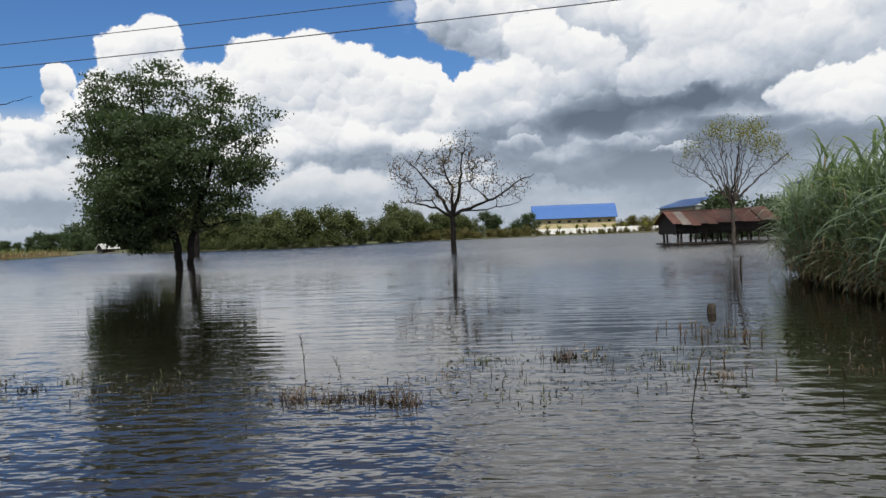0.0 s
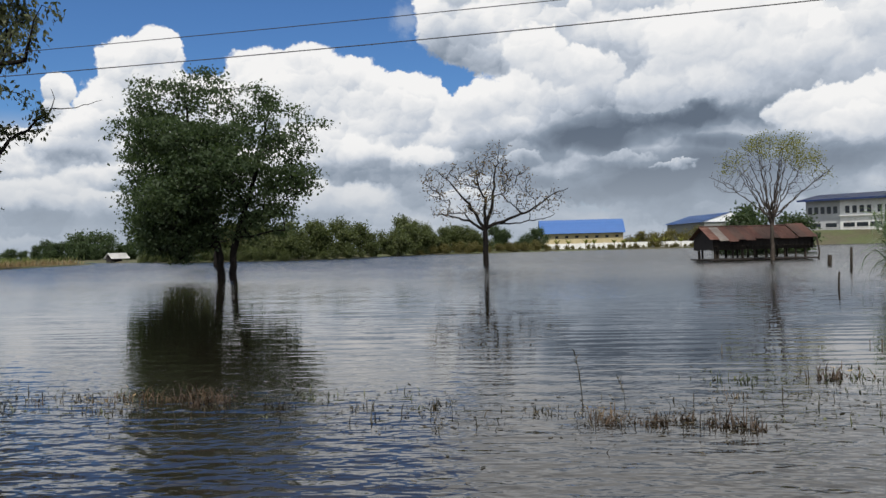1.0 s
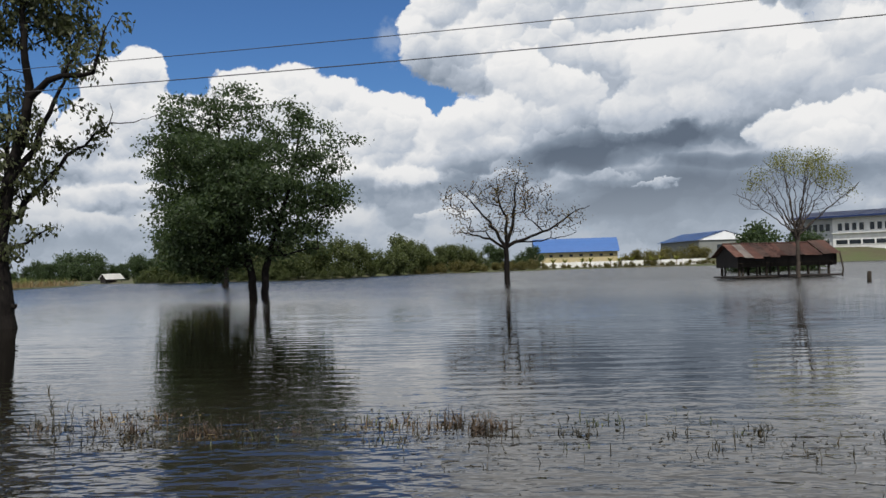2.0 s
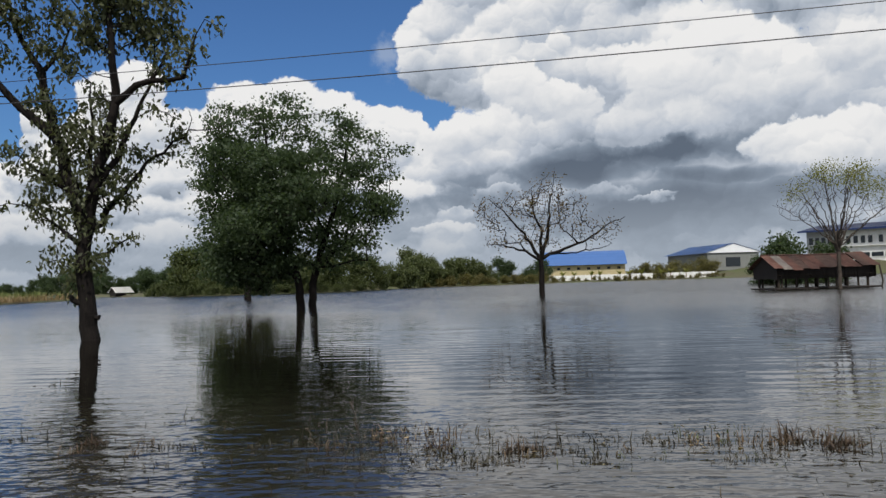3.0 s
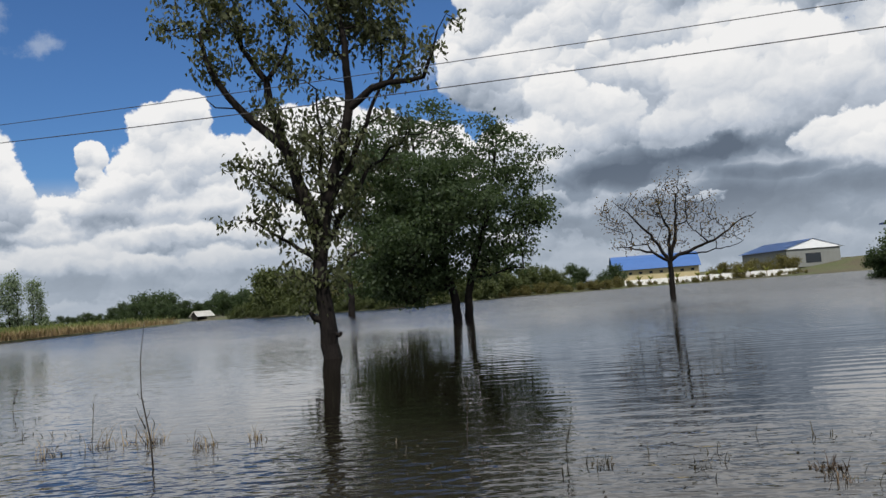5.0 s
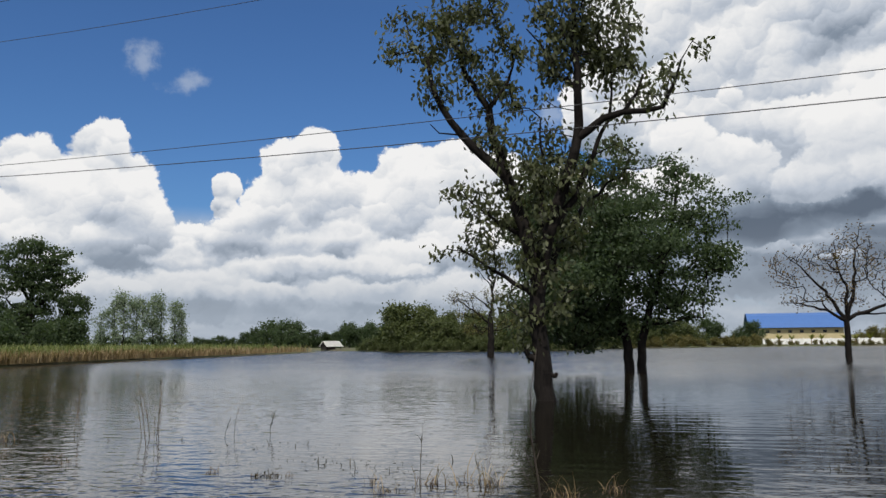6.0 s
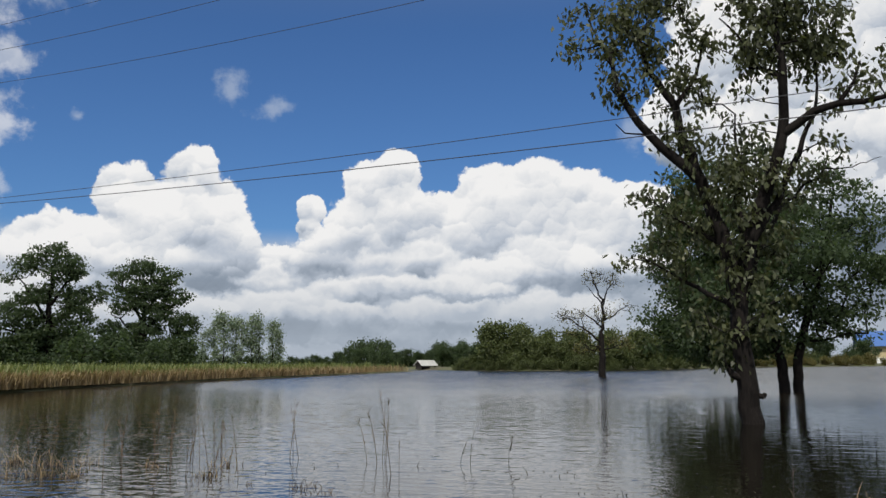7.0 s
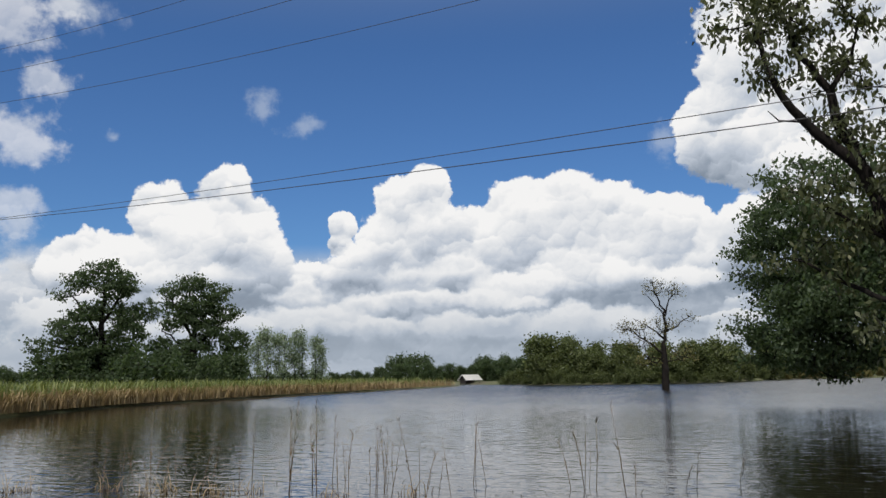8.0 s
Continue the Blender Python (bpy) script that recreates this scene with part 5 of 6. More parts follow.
def stand(kind, variants, places, label, category, group, leaf, seed):
    rng = F(seed)
    made = []
    for i, (x, y, h) in enumerate(places):
        v = i % len(variants)
        m = pose(x, y, float(ground_z(np.array(x), np.array(y))) - 0.1, 0, 0, rng.uniform(0, 360)) @ Matrix.Diagonal((*([h * rng.uniform(0.9, 1.15)] * 2), h, 1))
        if i < len(variants):
            w, c = variants[v]
            t = thing(kind, (0, 0, 0), label, category, group)
            part_mesh("trunk", w.copy(), BARK, t)
            part_mesh("crown", c.copy(), leaf, t)
            t.matrix_basis = m
            made.append(t)
        else:
            src = made[v]
            keep = src.matrix_basis.copy()
            src.matrix_basis = Matrix.Identity(4)
            copy_thing(src, m)
            src.matrix_basis = keep


rng = F(100)
# dense wood on the near end of the far bank
wood_h = 0.92
P = [(x + rng.uniform(-1, 1), far_shore(x) + rng.uniform(1.5, 5), rng.uniform(0.75, 1.0)) for x in np.arange(-66, -26, 3.4)]
P += [(x + rng.uniform(-1, 1), far_shore(x) + rng.uniform(6, 14), rng.uniform(0.95, 1.25)) for x in np.arange(-70, -24, 3.0)]
P += [(x, float(far_shore(x)) + rng.uniform(2, 7), rng.uniform(0.8, 1.1)) for x in np.arange(-26, -8, 3.0)]
P += [(-68, 163, 1.5), (-65, 166, 1.35), (-30, 214, 1.45), (-22, 216, 1.1), (-17.5, 224, 1.15)]
P = [(x, y, h * wood_h) for x, y, h in P]
stand("tree", WOODS, P, "green bushy tree in the dense wood on the far bank", "tree", "far woods", LEAF_FAR, 1)
# lower hedge line further left and right
low_h = lambda a: float(np.interp(a, [-50, -44, -30, -26, -20], [0.9, 0.55, 0.5, 0.75, 1.0]))
P = []
for a in np.arange(-58, -15.5, 0.8):
    d = np.interp(a, [-58, -48, -30, -22, -15], [150, 190, 250, 215, 190]) + rng.uniform(-8, 12)
    P.append((-24 + d * math.sin(radians(a)), 7 + d * math.cos(radians(a)), rng.uniform(0.55, 0.95) * d / 200 * low_h(a)))
    P.append((-24 + (d + 14) * math.sin(radians(a + 0.4)), 7 + (d + 14) * math.cos(radians(a + 0.4)), rng.uniform(0.5, 1.0) * d / 200 * low_h(a)))
P += [(-7, 224, 0.95), (0, 228, 0.8), (4, 230, 0.9)]
stand("tree", WOODS, P, "dark green tree in the distant hedge line", "tree", "hedge trees", LEAF_A, 2)
stand("tree", WOODS, [(24.2, 102.4, 0.95), (27.6, 104.0, 0.98), (30.6, 105.5, 0.85), (22.4, 104.0, 0.6)], "round dark green bush standing in the water behind the hut", "tree", "bushes behind the hut", LEAF_A, 6)
# brown scrub along the right bank
P = [(x + rng.uniform(-0.8, 0.8), far_shore(x) + rng.uniform(0.8, 4), rng.uniform(0.45, 0.85) * (1.0 if x < 6 else 0.5)) for x in np.arange(-26, 50, 1.35)]
P += [(x + rng.uniform(-1, 1), far_shore(x) + rng.uniform(8, 16), rng.uniform(0.85, 1.4)) for x in np.arange(29, 50, 2.6)]
stand("bush", SCRUB, P, "olive brown scrub bush on the far bank", "bush", "bank scrub", LEAF_BUSH, 3)
# low growth where the wood meets the water
P = [(x + rng.uniform(-0.6, 0.6), far_shore(x) + rng.uniform(0.2, 1.6), rng.uniform(0.4, 0.75)) for x in np.arange(-76, -25, 1.6)]
stand("bush", SCRUB, P, "dark green shrub at the water's edge below the wood", "bush", "shore shrubs", LEAF_FAR, 7)
# undergrowth at the foot of the field trees
P = [(-98 + rng.uniform(-9, 12), 84 + rng.uniform(-6, 12), rng.uniform(1.0, 1.7)) for i in range(22)]
stand("bush", SCRUB, P, "dark undergrowth below the field trees", "bush", "undergrowth", LEAF_A, 4)


def eucalyptus(seed):
    rng = F(seed)
    s = Skeleton()
    s.limb([(0, 0, -0.3), (0.2, 0, 3.5), (0.1, 0, 7.0), (0.3, 0, 9.6)], 0.13, 0.04, rng=rng)
    t = in_puffs(rng, [(rng.normal(0, 0.5), rng.normal(0, 0.4), z, 0.95, 0.95, 0.9) for z in (3.4, 4.6, 5.8, 7.0, 8.2, 9.2, 10.0)], 90, 0.4)
    s.reach(t, rng, 0.7, 0.08, skip=3)
    return s.mesh("trunk", 0.06, 0.02, 5), leaves_mesh("crown", rng, t, 0.45, 15, 0.42, 0.7, 0.25)


EUC = [eucalyptus(110 + i) for i in range(3)]
rng = F(111)
P = [(-135 + 1.75 * i + rng.uniform(-0.3, 0.3), 163 + 1.0 * i + rng.uniform(-1, 1), 1.2 * [0.8, 1.0, 1.12, 0.92, 1.02, 1.08, 0.9, 0.97, 0.8][i]) for i in range(9)]
stand("tree", EUC, P, "slender pale-stemmed eucalyptus with thin grey-green foliage", "tree", "eucalyptus row", LEAF_EUC, 5)


def rain_tree():
    rng = F(120)
    s = Skeleton()
    s.limb([(0, 0, -0.3), (0, 0, 2.5), (0.2, 0, 4.0)], 0.5, 0.3, rng=rng)
    t = in_puffs(rng, [(x, y, 6.6 - abs(x) * 0.14, 3.2, 3.2, 1.7) for x in (-5, -2, 2, 5) for y in (-2, 2)], 170, 0.4)
    s.reach(t, rng, 1.0, 0.1, skip=3)
    return s.mesh("trunk", 0.25, 0.03, 5), leaves_mesh("crown", rng, t, 0.8, 18, 0.6, 0.3, 0.42)


w, c = rain_tree()
tree("tree", (-166, 318, 0.4), "dome-shaped dark rain tree in the distance", w, c, 0, leaf=LEAF_A).scale = (1.15, 1.15, 1.25)


def banana(seed):
    rng = F(seed)
    n = 9
    a = rng.uniform(0, 6.28, n)
    roots = np.stack([np.cos(a) * 0.1, np.sin(a) * 0.1, np.full(n, 1.5)], 1)
    me = blades_mesh("leaves", rng, roots, a, rng.uniform(0.2, 0.8, n), rng.uniform(1.6, 2.4, n), np.full(n, 0.55), 5, 1.5)
    return me


for i in range(10):
    x = 8 + i * 3.6 + rng.uniform(-1, 1)
    t = thing("banana_plant", (x, float(far_shore(x)) + rng.uniform(2, 4.5), 0.2), "yellowing banana plant on the far bank before the white wall", "plant", "banana plants", turn=rng.uniform(0, 360))
    part("stem", tube(bmesh.new(), [(0, 0, -0.2), (0, 0, 1.0), (0.03, 0, 1.7)], [0.14, 0.11, 0.07], 7), LEAF_STRAW, t)
    part_mesh("leaves", banana(130 + i), LEAF_YOUNG, t)


# ---- the cane field on the tongue of land ----
def cane_field():
    rng = F(140)
    t = thing("cane_field", (-70, 80, 0.2), "dense field of cane, straw-coloured along the water and green above", "crop", kind="stuff")
    n = 15000
    y = rng.uniform(12, 150, n) ** 1.0
    y = 12 + (y - 12) * rng.uniform(0.25, 1.0, n)
    inland = rng.uniform(0, 1, n) ** 2.2 * 26 + 0.3
    x = spit_edge(y) - inland
    roots = np.stack([x + 70, y - 80, np.full(n, 0.0)], 1)
    front = inland < 3.4
    for part_name, sel, mat, z0, length, lean, curl in (("dry_leaves", front, LEAF_STRAW, 0.0, (0.7, 1.35), 0.16, 0.9), ("green_leaves", inland > 0.5, LEAF_FIELD, 0.85, (0.55, 1.0), 0.24, 0.9)):
        r = np.repeat(roots[sel], 4 if part_name == "dry_leaves" else 2, axis=0)
        m = len(r)
        r = r + rng.normal(0, 0.15, (m, 3)) * np.array([1, 1, 0])
        r[:, 2] += z0 * rng.uniform(0.3, 1.1, m)
        me = blades_mesh(part_name, rng, r, rng.uniform(0, 6.28, m), np.abs(rng.normal(0, lean, m)), rng.uniform(*length, m), rng.uniform(0.05, 0.11, m), 3, curl)
        part_mesh(part_name, me, mat, t)


cane_field()


# ---- the tall cane at the water's edge near the road ----
def single_blades(name, seed, n, length, width, curl, segs, material):
    """Leaf blades, each a mesh of its own, rising from the origin and bending towards +x."""
    rng = F(seed)
    made = []
    for i in range(n):
        me = blades_mesh(name, rng, np.zeros((1, 3)), np.zeros(1), np.zeros(1), rng.uniform(*length, 1), rng.uniform(*width, 1), segs, curl * rng.uniform(0.7, 1.3))
        me.materials.append(material)
        made.append(me)
    return made


def add_blade(rng, stock, parent, place, lean, name="leaf_blade"):
    ob = new(name, stock[int(rng.integers(len(stock)))])
    ob.parent = parent
    ob.matrix_basis = Matrix.Translation(place) @ Euler((0, lean, rng.uniform(0, 6.28)), "XYZ").to_matrix().to_4x4()
    return ob


CANE_LEAF = single_blades("leaf_blade", 145, 12, (1.1, 1.9), (0.045, 0.08), 1.9, 8, LEAF_CANE)
CANE_DRY = single_blades("dry_blade", 146, 6, (0.6, 1.1), (0.02, 0.04), 2.6, 6, LEAF_STRAW)


def cane_plant(seed):
    rng = F(seed)
    h = rng.uniform(1.3, 2.1)
    t = thing("cane_plant", (0, 0, 0), "tall green cane plant with arching leaves and dry lower blades", "plant", "cane at the water's edge")
    bm = tube(bmesh.new(), [(0, 0, -0.6), (rng.normal(0, 0.03), rng.normal(0, 0.03), h * 0.5), (rng.normal(0, 0.08), rng.normal(0, 0.08), h + 0.3)], [0.022, 0.02, 0.012], 6)
    part("stalk", bm, LEAF_STRAW, t)
    for z in np.linspace(0.45, h + 0.3, 15):
        add_blade(rng, CANE_LEAF, t, (0, 0, z * rng.uniform(0.9, 1.05)), rng.uniform(0.0, 0.28) if z > 0.75 * h else rng.uniform(0.05, 0.75))
    for i in range(5):
        add_blade(rng, CANE_DRY, t, (0, 0, rng.uniform(0.25, 0.95)), rng.uniform(0.3, 0.9), "dry_blade")
    n = 46
    z = rng.uniform(0.05, 1.0, n) * (h + 0.3)
    foot = np.stack([rng.normal(0, 0.13, n), rng.normal(0, 0.13, n), z], 1)
    part_mesh("foliage", blades_mesh("foliage", rng, foot, rng.uniform(0, 6.28, n), rng.uniform(0.05, 0.7, n), rng.uniform(0.7, 1.4, n), rng.uniform(0.03, 0.06, n), 6, 1.8), LEAF_CANE, t)
    n = 50
    foot = np.stack([rng.normal(0, 0.12, n), rng.normal(0, 0.12, n), rng.uniform(0.1, 0.8, n)], 1)
    part_mesh("dry_foliage", blades_mesh("dry_foliage", rng, foot, rng.uniform(0, 6.28, n), rng.uniform(0.3, 1.0, n), rng.uniform(0.4, 0.9, n), rng.uniform(0.014, 0.034, n), 6, 2.2), LEAF_STRAW, t, "withered straw-coloured lower leaves")
    return t


rng = F(150)
CANES = [cane_plant(151 + i) for i in range(6)]
spots = []
for i in range(205):
    y = rng.uniform(16.2, 31)
    x = np.interp(y, [16, 17, 24, 29, 33], [6.7, 6.8, 7.4, 8.9, 11.0]) + rng.uniform(0, 1) ** 2.0 * 6.0
    spots.append((x, y))
for i, (x, y) in enumerate(spots):
    m = pose(x, y, 0, rng.normal(2, 7), rng.normal(-3, 7), rng.uniform(0, 360)) @ Matrix.Diagonal((1.05, 1.05, rng.uniform(0.8, 1.32), 1))
    if i < len(CANES):
        CANES[i].matrix_basis = m
        CANES[i].scale = m.to_scale()
    else:
        src = CANES[i % 6]
        keep = src.matrix_basis.copy()
        src.matrix_basis = Matrix.Identity(4)
        copy_thing(src, m)
        src.matrix_basis = keep


# ---- drowned weeds and reeds along the verge ----
def weed_line(x):
    return np.interp(x, [-40, -34, -30, -25, -20, -15, -8, -2, 3, 7], [16.5, 17.3, 18.4, 17.8, 15.2, 12.0, 11.0, 10.2, 10.9, 12.5])


STRAW_BLADE = single_blades("blade", 147, 8, (0.10, 0.34), (0.006, 0.015), 1.2, 4, LEAF_TUFT)


def weed(seed, n, spread, label):
    rng = F(seed)
    t = thing("grass_tuft", (0, 0, 0), label, "grass", "dry tufts")
    for i in range(n):
        add_blade(rng, STRAW_BLADE, t, (rng.normal(0, spread), rng.normal(0, spread), -0.05), abs(rng.normal(0, 0.4)), "blade")
    return t


REED_LEAF = LEAF_WEED


def reed(seed, height):
    rng = F(seed)
    t = thing("reed", (0, 0, 0), "thin dry reed stalk rising from the flood water", "plant", "reed stalks")
    bend = rng.normal(0, 0.1, 2)
    part("stalk", tube(bmesh.new(), [(0, 0, -0.3), (bend[0] * 0.3, bend[1] * 0.3, height * 0.5), (bend[0], bend[1], height)], [0.006, 0.005, 0.0025], 5), REED_LEAF, t)
    n = 9
    z = rng.uniform(0.35, 1.0, n) * height
    f = (z / height)[:, None] * np.array([bend])
    a = rng.uniform(0, 6.28, n)
    me = blades_mesh("leaves", rng, np.concatenate([f, z[:, None]], 1), a, rng.uniform(0.2, 0.8, n), rng.uniform(0.08, 0.2, n), rng.uniform(0.006, 0.014, n), 3, 0.8)
    part_mesh("leaves", me, REED_LEAF, t)
    return t


def scatter(sources, spots, seed, size=(0.7, 1.2)):
    rng = F(seed)
    for i, (x, y) in enumerate(spots):
        k = rng.uniform(*size)
        m = pose(x, y, 0, rng.normal(0, 5), rng.normal(0, 5), rng.uniform(0, 360)) @ Matrix.Diagonal((k, k, k, 1))
        if i < len(sources):
            sources[i].matrix_basis = m
        else:
            src = sources[i % len(sources)]
            keep = src.matrix_basis.copy()
            src.matrix_basis = Matrix.Identity(4)
            copy_thing(src, m)
            src.matrix_basis = keep


rng = F(165)
spots = []
for i in range(75):
    cx = rng.uniform(-17, 5) if i < 58 else rng.uniform(-33, -17)
    cy = weed_line(cx) + rng.normal(0, 0.55) + (rng.uniform(0, 3.2) if cx > -2 and rng.random() < 0.45 else 0)
    for q in range(int(rng.integers(6, 26)) if cx > -17 else int(rng.integers(4, 14))):
        spots.append((cx + rng.normal(0, 0.34), cy + rng.normal(0, 0.13)))
spots += [(x, weed_line(x) + rng.normal(0, 0.8)) for x in rng.uniform(-17, 6, 80)]
n = len(spots)
roots = np.concatenate([np.array(spots), np.full((n, 1), -0.03)], 1)
low = blades_mesh("drowned_weeds", rng, roots, rng.uniform(0, 6.28, n), np.abs(rng.normal(0, 0.6, n)), rng.uniform(0.05, 0.17, n) * rng.uniform(0.4, 1.2, n), rng.uniform(0.005, 0.014, n), 3, 0.8)
tagged(part_mesh("drowned_weeds", low, LEAF_WEED), "sparse dark blades of drowned grass along the verge", "grass", kind="stuff")
# bits of dead leaf afloat between the weeds
m = 2200
pick = rng.integers(0, n, m)
c = np.concatenate([np.array(spots)[pick] + rng.normal(0, 0.35, (m, 2)), np.full((m, 1), 0.006)], 1)
flo = leaves_mesh("floating_litter", rng, c, 0.0, 1, 0.075, 0.0, 0.22)
co = np.empty(len(flo.vertices) * 3, np.float32)
flo.vertices.foreach_get("co", co)
co = co.reshape(-1, 3)
co[:, 2] = 0.004 + np.abs(co[:, 2] - 0.006) * 0.12
flo.vertices.foreach_set("co", co.ravel())
tagged(part_mesh("floating_litter", flo, LEAF_WEED), "dead leaves and stems afloat among the drowned weeds", "litter", kind="stuff")
DRY = [weed(180 + i, 22, 0.09, "withered brown grass tuft in the flood water") for i in range(4)]
sp = []
for cx, cy, k in ((-22.4, 15.2, 2), (-21.6, 15.0, 1), (-22.8, 14.9, 1), (-23.3, 14.9, 1), (-27.0, 15.6, 4), (-6.4, 11.3, 4), (-7.7, 11.1, 2), (-12.6, 11.4, 3), (-9.6, 11.3, 3), (-2.0, 10.0, 3), (2.4, 10.8, 2), (3.1, 14.0, 3)):
    sp += [(cx + rng.normal(0, 0.3), cy + rng.normal(0, 0.2)) for q in range(k)]
scatter(DRY, sp, 162, (0.4, 0.75))


def weed_clump(seed, n, wide, tall, mats, label):
    """A clump of drowned weeds: short bent stems, a few taller ones, dead leaves lodged among them."""
    rng = F(seed)
    t = thing("weed_clump", (0, 0, 0), label, "weeds", "weed clumps along the verge")
    for name, m, lo, hi, w, curl, mat in (("stubble", n, 0.25, 1.0, 0.011, 0.7, mats[0]), ("foliage", n, 0.15, 0.5, 0.02, 1.6, mats[1])):
        p = np.stack([rng.normal(0, wide, m), rng.normal(0, wide * 0.7, m), np.full(m, -0.03)], 1)
        lift = np.exp(-(p[:, 0] / wide) ** 2 * 0.5)
        me = blades_mesh(name, rng, p, rng.uniform(0, 6.28, m), np.abs(rng.normal(0, 0.45, m)), tall * rng.uniform(lo, hi, m) * (0.45 + 0.55 * lift) + 0.03, rng.uniform(0.5, 1.3, m) * w, 3, curl)
        tagged(part_mesh(name, me, mat, t), kind="stuff")
    m = n // 3
    c = np.stack([rng.normal(0, wide * 1.5, m), rng.normal(0, wide * 1.1, m), np.full(m, 0.012)], 1)
    me = leaves_mesh("litter", rng, c, 0.0, 1, 0.10, 0.0, 0.2)
    me.transform(Matrix.Translation((0, 0, 0.012)) @ Matrix.Diagonal((1, 1, 0.25, 1)) @ Matrix.Translation((0, 0, -0.012)))
    tagged(part_mesh("litter", me, mats[2], t), "dead leaves and stems afloat", kind="stuff")
    return t


BROWN = [weed_clump(230 + i, 38, 0.12, 0.21, (LEAF_BROWN, LEAF_BROWN, LEAF_WEED), "dense clump of brown drowned weeds in the water") for i in range(3)]
DARK = [weed_clump(235 + i, 20, 0.12, 0.13, (LEAF_WEED, LEAF_WEED, LEAF_WEED), "dark clump of drowned weeds with bent stems") for i in range(3)]
PALE = [weed_clump(240 + i, 22, 0.2, 0.16, (LEAF_TUFT, LEAF_BROWN, LEAF_STRAW), "flattened clump of straw-coloured dead weeds afloat") for i in range(2)]
GREEN = [weed_clump(245 + i, 10, 0.20, 0.09, (LEAF_WATER, LEAF_WATER, LEAF_WEED), "sparse green water weed just breaking the surface") for i in range(3)]
scatter(BROWN, [(-1.65, 9.85), (-1.35, 9.95), (-1.1, 9.75), (-0.85, 9.65), (-8.8, 11.0), (-8.65, 11.05), (-6.35, 11.3), (-6.05, 11.0), (-5.9, 11.05), (-9.45, 11.2), (-2.0, 9.9), (0.65, 12.2), (-12.9, 11.7)], 250, (0.8, 1.15))
scatter(DARK, [(-5.2, 10.8), (-4.4, 10.6), (-3.6, 10.8), (-12.1, 11.5), (-11.8, 11.45), (-9.3, 10.8), (-9.2, 10.6), (-8.95, 10.6), (-8.3, 10.95), (-7.1, 10.5), (-6.7, 10.6), (-8.1, 10.7), (-10.3, 11.4), (-10.6, 11.5), (-11.2, 11.4), (-7.5, 11.3), (-13.8, 12.0), (-14.6, 12.3), (-2.6, 10.3), (-5.7, 10.7), (-21.1, 14.4), (-22.9, 15.0), (-16.1, 16.8)], 251, (0.7, 1.1))
scatter(PALE, [(-9.6, 12.0), (-9.75, 11.5), (-7.2, 11.15), (-6.9, 11.2), (-8.6, 10.9), (-2.1, 10.5), (-0.6, 11.1), (0.8, 12.3), (2.2, 10.8), (3.6, 10.9), (-10.1, 11.9)], 252, (0.6, 1.1))
rng2 = F(253)
scatter(GREEN, [(rng2.uniform(-0.8, 2.6), rng2.uniform(9.6, 13.2)) for q in range(34)] + [(rng2.uniform(-9, -3), rng2.uniform(10.2, 12.0)) for q in range(14)], 254, (0.6, 1.1))
# bushier straw-coloured bunches that stand higher out of the water
LONG_BLADE = single_blades("blade", 148, 8, (0.25, 0.62), (0.007, 0.016), 1.5, 5, LEAF_STRAW)
SHORT_BLADE = single_blades("blade", 149, 8, (0.12, 0.40), (0.007, 0.016), 1.9, 5, LEAF_BROWN)


def bunch(seed, tall, short):
    rng = F(seed)
    t = thing("grass_bunch", (0, 0, 0), "bushy bunch of bent straw and brown grass in the flood water", "grass", "straw bunches")
    for i in range(tall + short):
        add_blade(rng, LONG_BLADE if i < tall else SHORT_BLADE, t, (rng.normal(0, 0.10), rng.normal(0, 0.10), -0.05), abs(rng.normal(0, 0.32)), "blade")
    return t


BUNCH = [bunch(200 + i, 10, 18) for i in range(3)]
sp = []
for cx, cy, k, e in ((-20.3, 14.9, 4, 0.22), (-19.2, 14.4, 2, 0.08), (-20.9, 14.2, 1, 0.1), (-18.7, 14.7, 1, 0.1), (-33.4, 16.7, 6, 0.42), (-31.7, 16.9, 5, 0.36), (-30.5, 17.1, 2, 0.25), (-34.6, 16.2, 3, 0.3), (-29.0, 17.6, 1, 0.1), (-31.1, 15.6, 4, 0.22), (-30.5, 15.8, 5, 0.22), (-28.5, 16.2, 2, 0.15)):
    sp += [(cx + rng.normal(0, e), cy + rng.normal(0, e * 0.6)) for q in range(k)]
scatter(BUNCH, sp, 166, (0.5, 0.95))


def stub(seed):
    rng = F(seed)
    t = thing("reed_stub", (0, 0, 0), "broken brown reed stub standing in the flood water", "plant", "reed stubs")
    h = rng.uniform(0.10, 0.26)
    part("stalk", tube(bmesh.new(), [(0, 0, -0.2), (0.01, 0, h * 0.6), (rng.normal(0.02, 0.02), 0.01, h)], [0.012, 0.011, 0.006], 5), LEAF_TUFT, t)
    n = 3
    part_mesh("leaves", blades_mesh("leaves", rng, np.stack([np.zeros(n), np.zeros(n), np.full(n, h * 0.6)], 1), rng.uniform(0, 6.28, n), rng.uniform(0.2, 0.7, n), rng.uniform(0.06, 0.16, n), np.full(n, 0.012), 3, 1.2), LEAF_TUFT, t)
    return t


STUB = [stub(210 + i) for i in range(5)]
sp = [(2.75 + rng.normal(0, 0.22), 14.3 + rng.normal(0, 0.2)) for q in range(14)] + [(3.2 + rng.normal(0, 0.08), 13.5 + rng.normal(0, 0.15)) for q in range(6)]
sp += [(2.3 + rng.normal(0, 0.3), 10.9 + rng.normal(0, 0.4)) for q in range(9)] + [(2.5 + rng.normal(0, 0.15), 14.9 + rng.normal(0, 0.2)) for q in range(5)]
scatter(STUB, sp, 167, (0.35, 0.75))


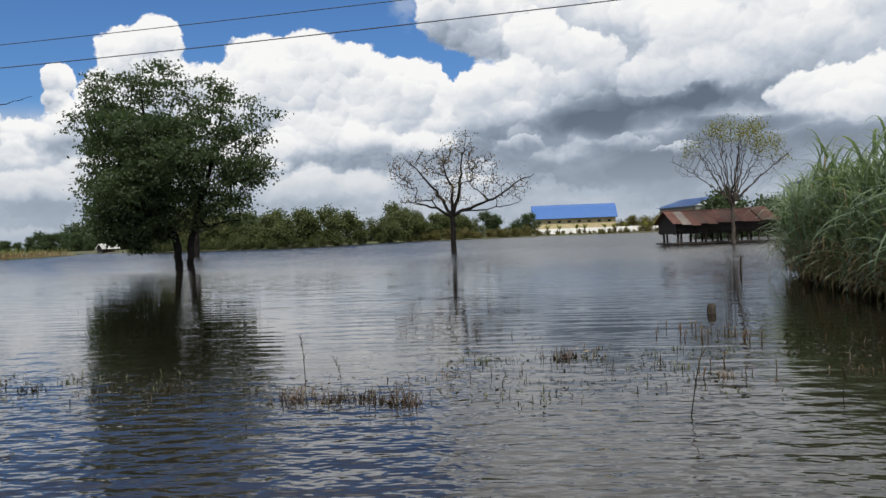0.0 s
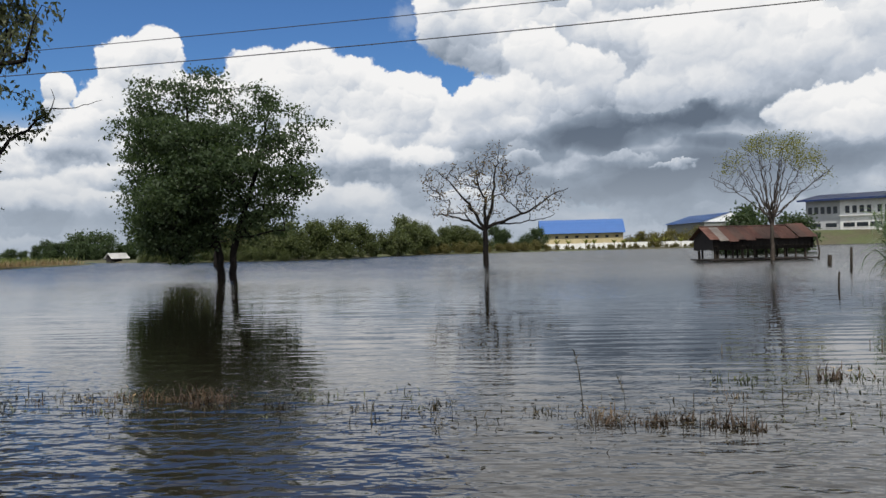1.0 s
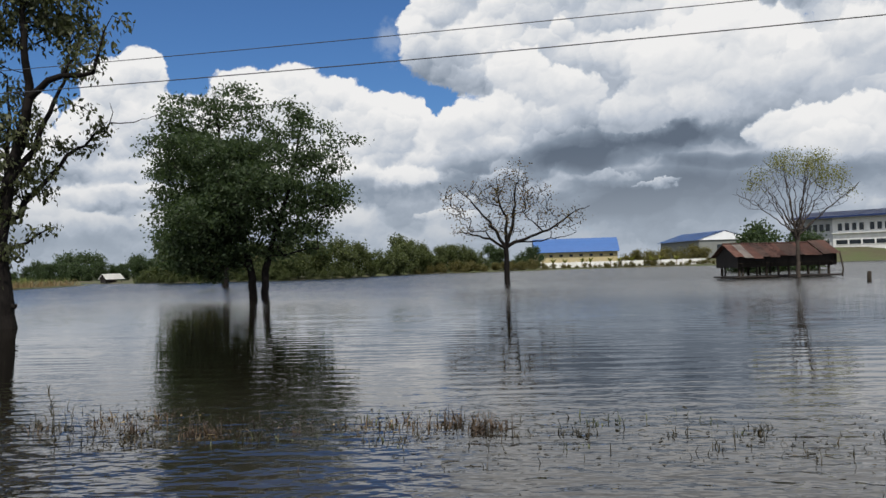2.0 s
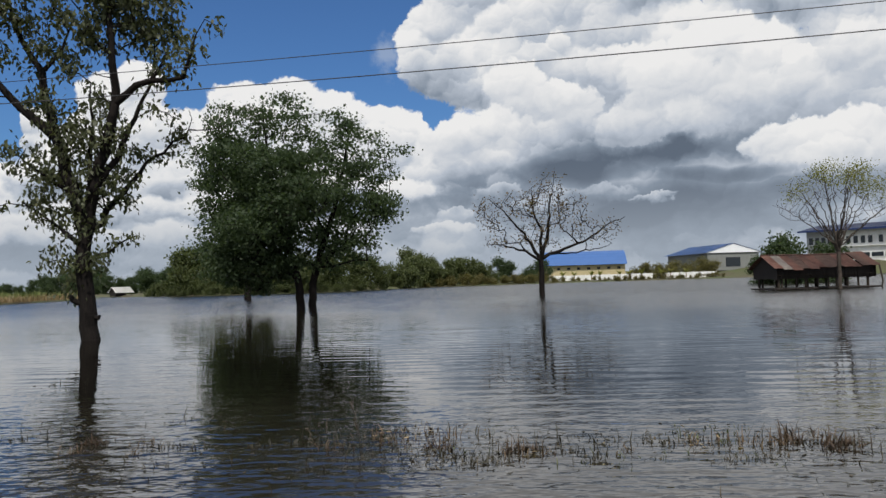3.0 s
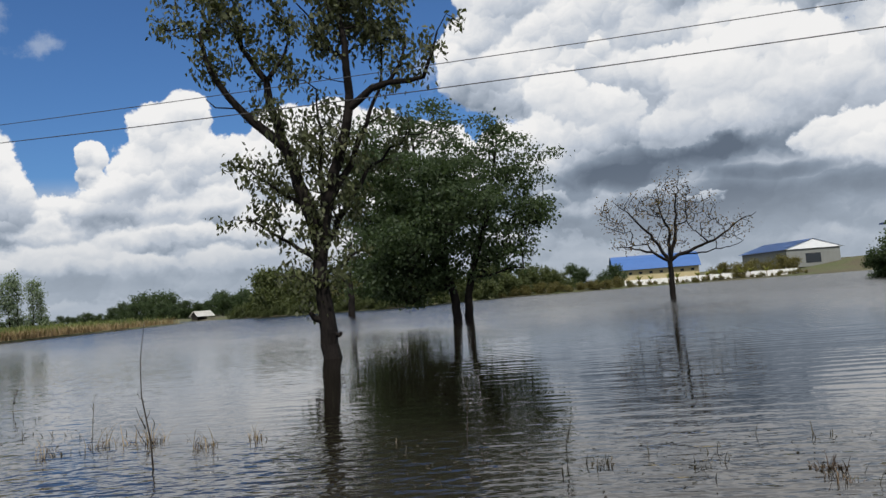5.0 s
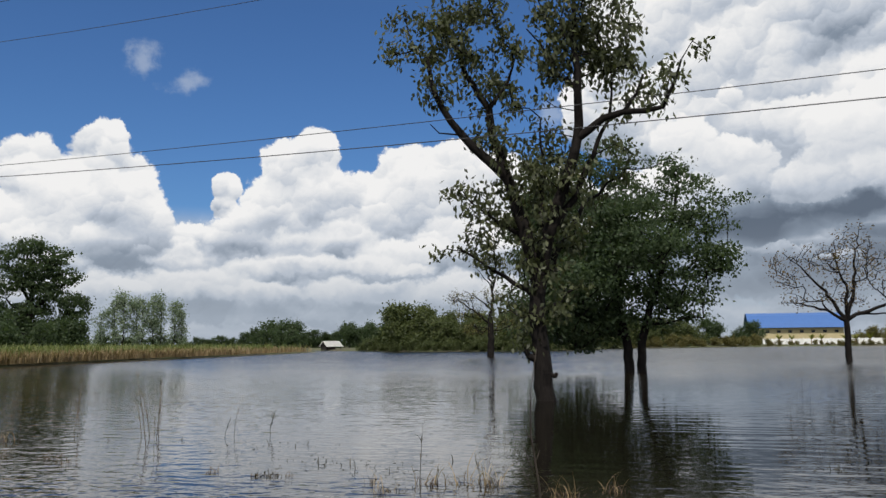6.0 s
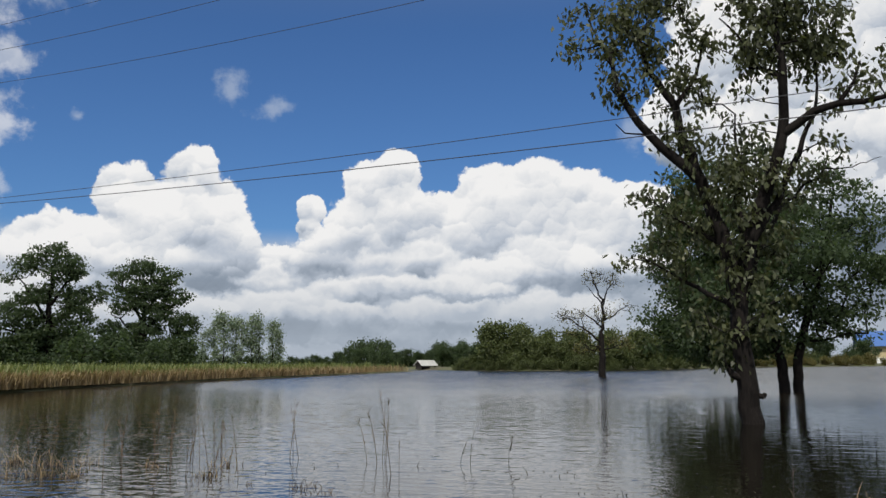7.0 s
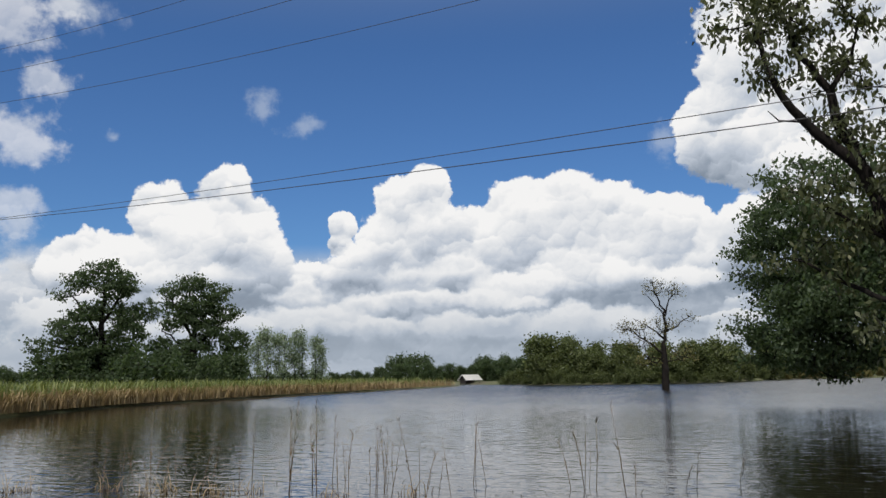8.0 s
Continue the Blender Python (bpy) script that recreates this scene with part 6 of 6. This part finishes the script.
def dead_twig(place, height, turn):
    rng = F(220)
    t = thing("dead_twig", place, "tall thin leafless twig with short side shoots in the water", "plant", turn=turn)
    pts = [(0, 0, -0.3), (-0.02, 0, 0.3), (-0.09, 0, height * 0.5), (-0.08, 0, height * 0.75), (-0.02, 0, height)]
    stem = part("stem", tube(bmesh.new(), pts, [0.011, 0.010, 0.007, 0.005, 0.003], 6), WOOD_OLD, t)
    for z, dx, dz in ((0.25, -0.12, 0.22), (0.42, -0.10, 0.24), (0.5, 0.05, 0.12), (0.7, -0.08, 0.1), (0.15, 0.08, 0.1)):
        part("shoot", tube(bmesh.new(), [(-0.06, 0, z), (-0.06 + dx * 0.6, 0.01, z + dz * 0.5), (-0.06 + dx, 0.02, z + dz)], [0.005, 0.004, 0.0025], 5), WOOD_OLD, stem)


dead_twig((-19.25, 13.2, 0), 1.55, 12)
REED = [reed(190 + i, [0.4, 0.55, 0.7, 0.9, 0.5][i]) for i in range(5)]
sp = []
for cx, cy, k in ((-25.3, 18.6, 3), (-20.4, 14.9, 2), (-1.9, 10.7, 2), (0.9, 9.0, 1), (-15.5, 12.6, 2), (2.6, 9.9, 1), (-10.5, 10.6, 1)):
    sp += [(cx + rng.normal(0, 0.35), cy + rng.normal(0, 0.3)) for q in range(k)]
scatter(REED, sp, 163, (0.55, 1.0))
REED_LEAF = LEAF_TUFT
TALL = [reed(196 + i, [1.0, 1.25, 0.85, 1.4][i]) for i in range(4)]
sp = []
for cx, cy, k in ((-30.2, 18.7, 7), (-31.4, 18.9, 3), (-27.0, 19.0, 5), (-28.8, 19.2, 3), (-33.6, 17.2, 7), (-29.4, 17.2, 5), (-31.6, 17.0, 4), (-32.0, 15.4, 3), (-30.1, 17.1, 3), (-29.4, 15.9, 3), (-28.5, 16.2, 5), (-27.7, 16.8, 1), (-26.3, 17.1, 2)):
    sp += [(cx + rng.normal(0, 0.3), cy + rng.normal(0, 0.3)) for q in range(k)]
scatter(TALL, sp, 164, (0.5, 1.0))
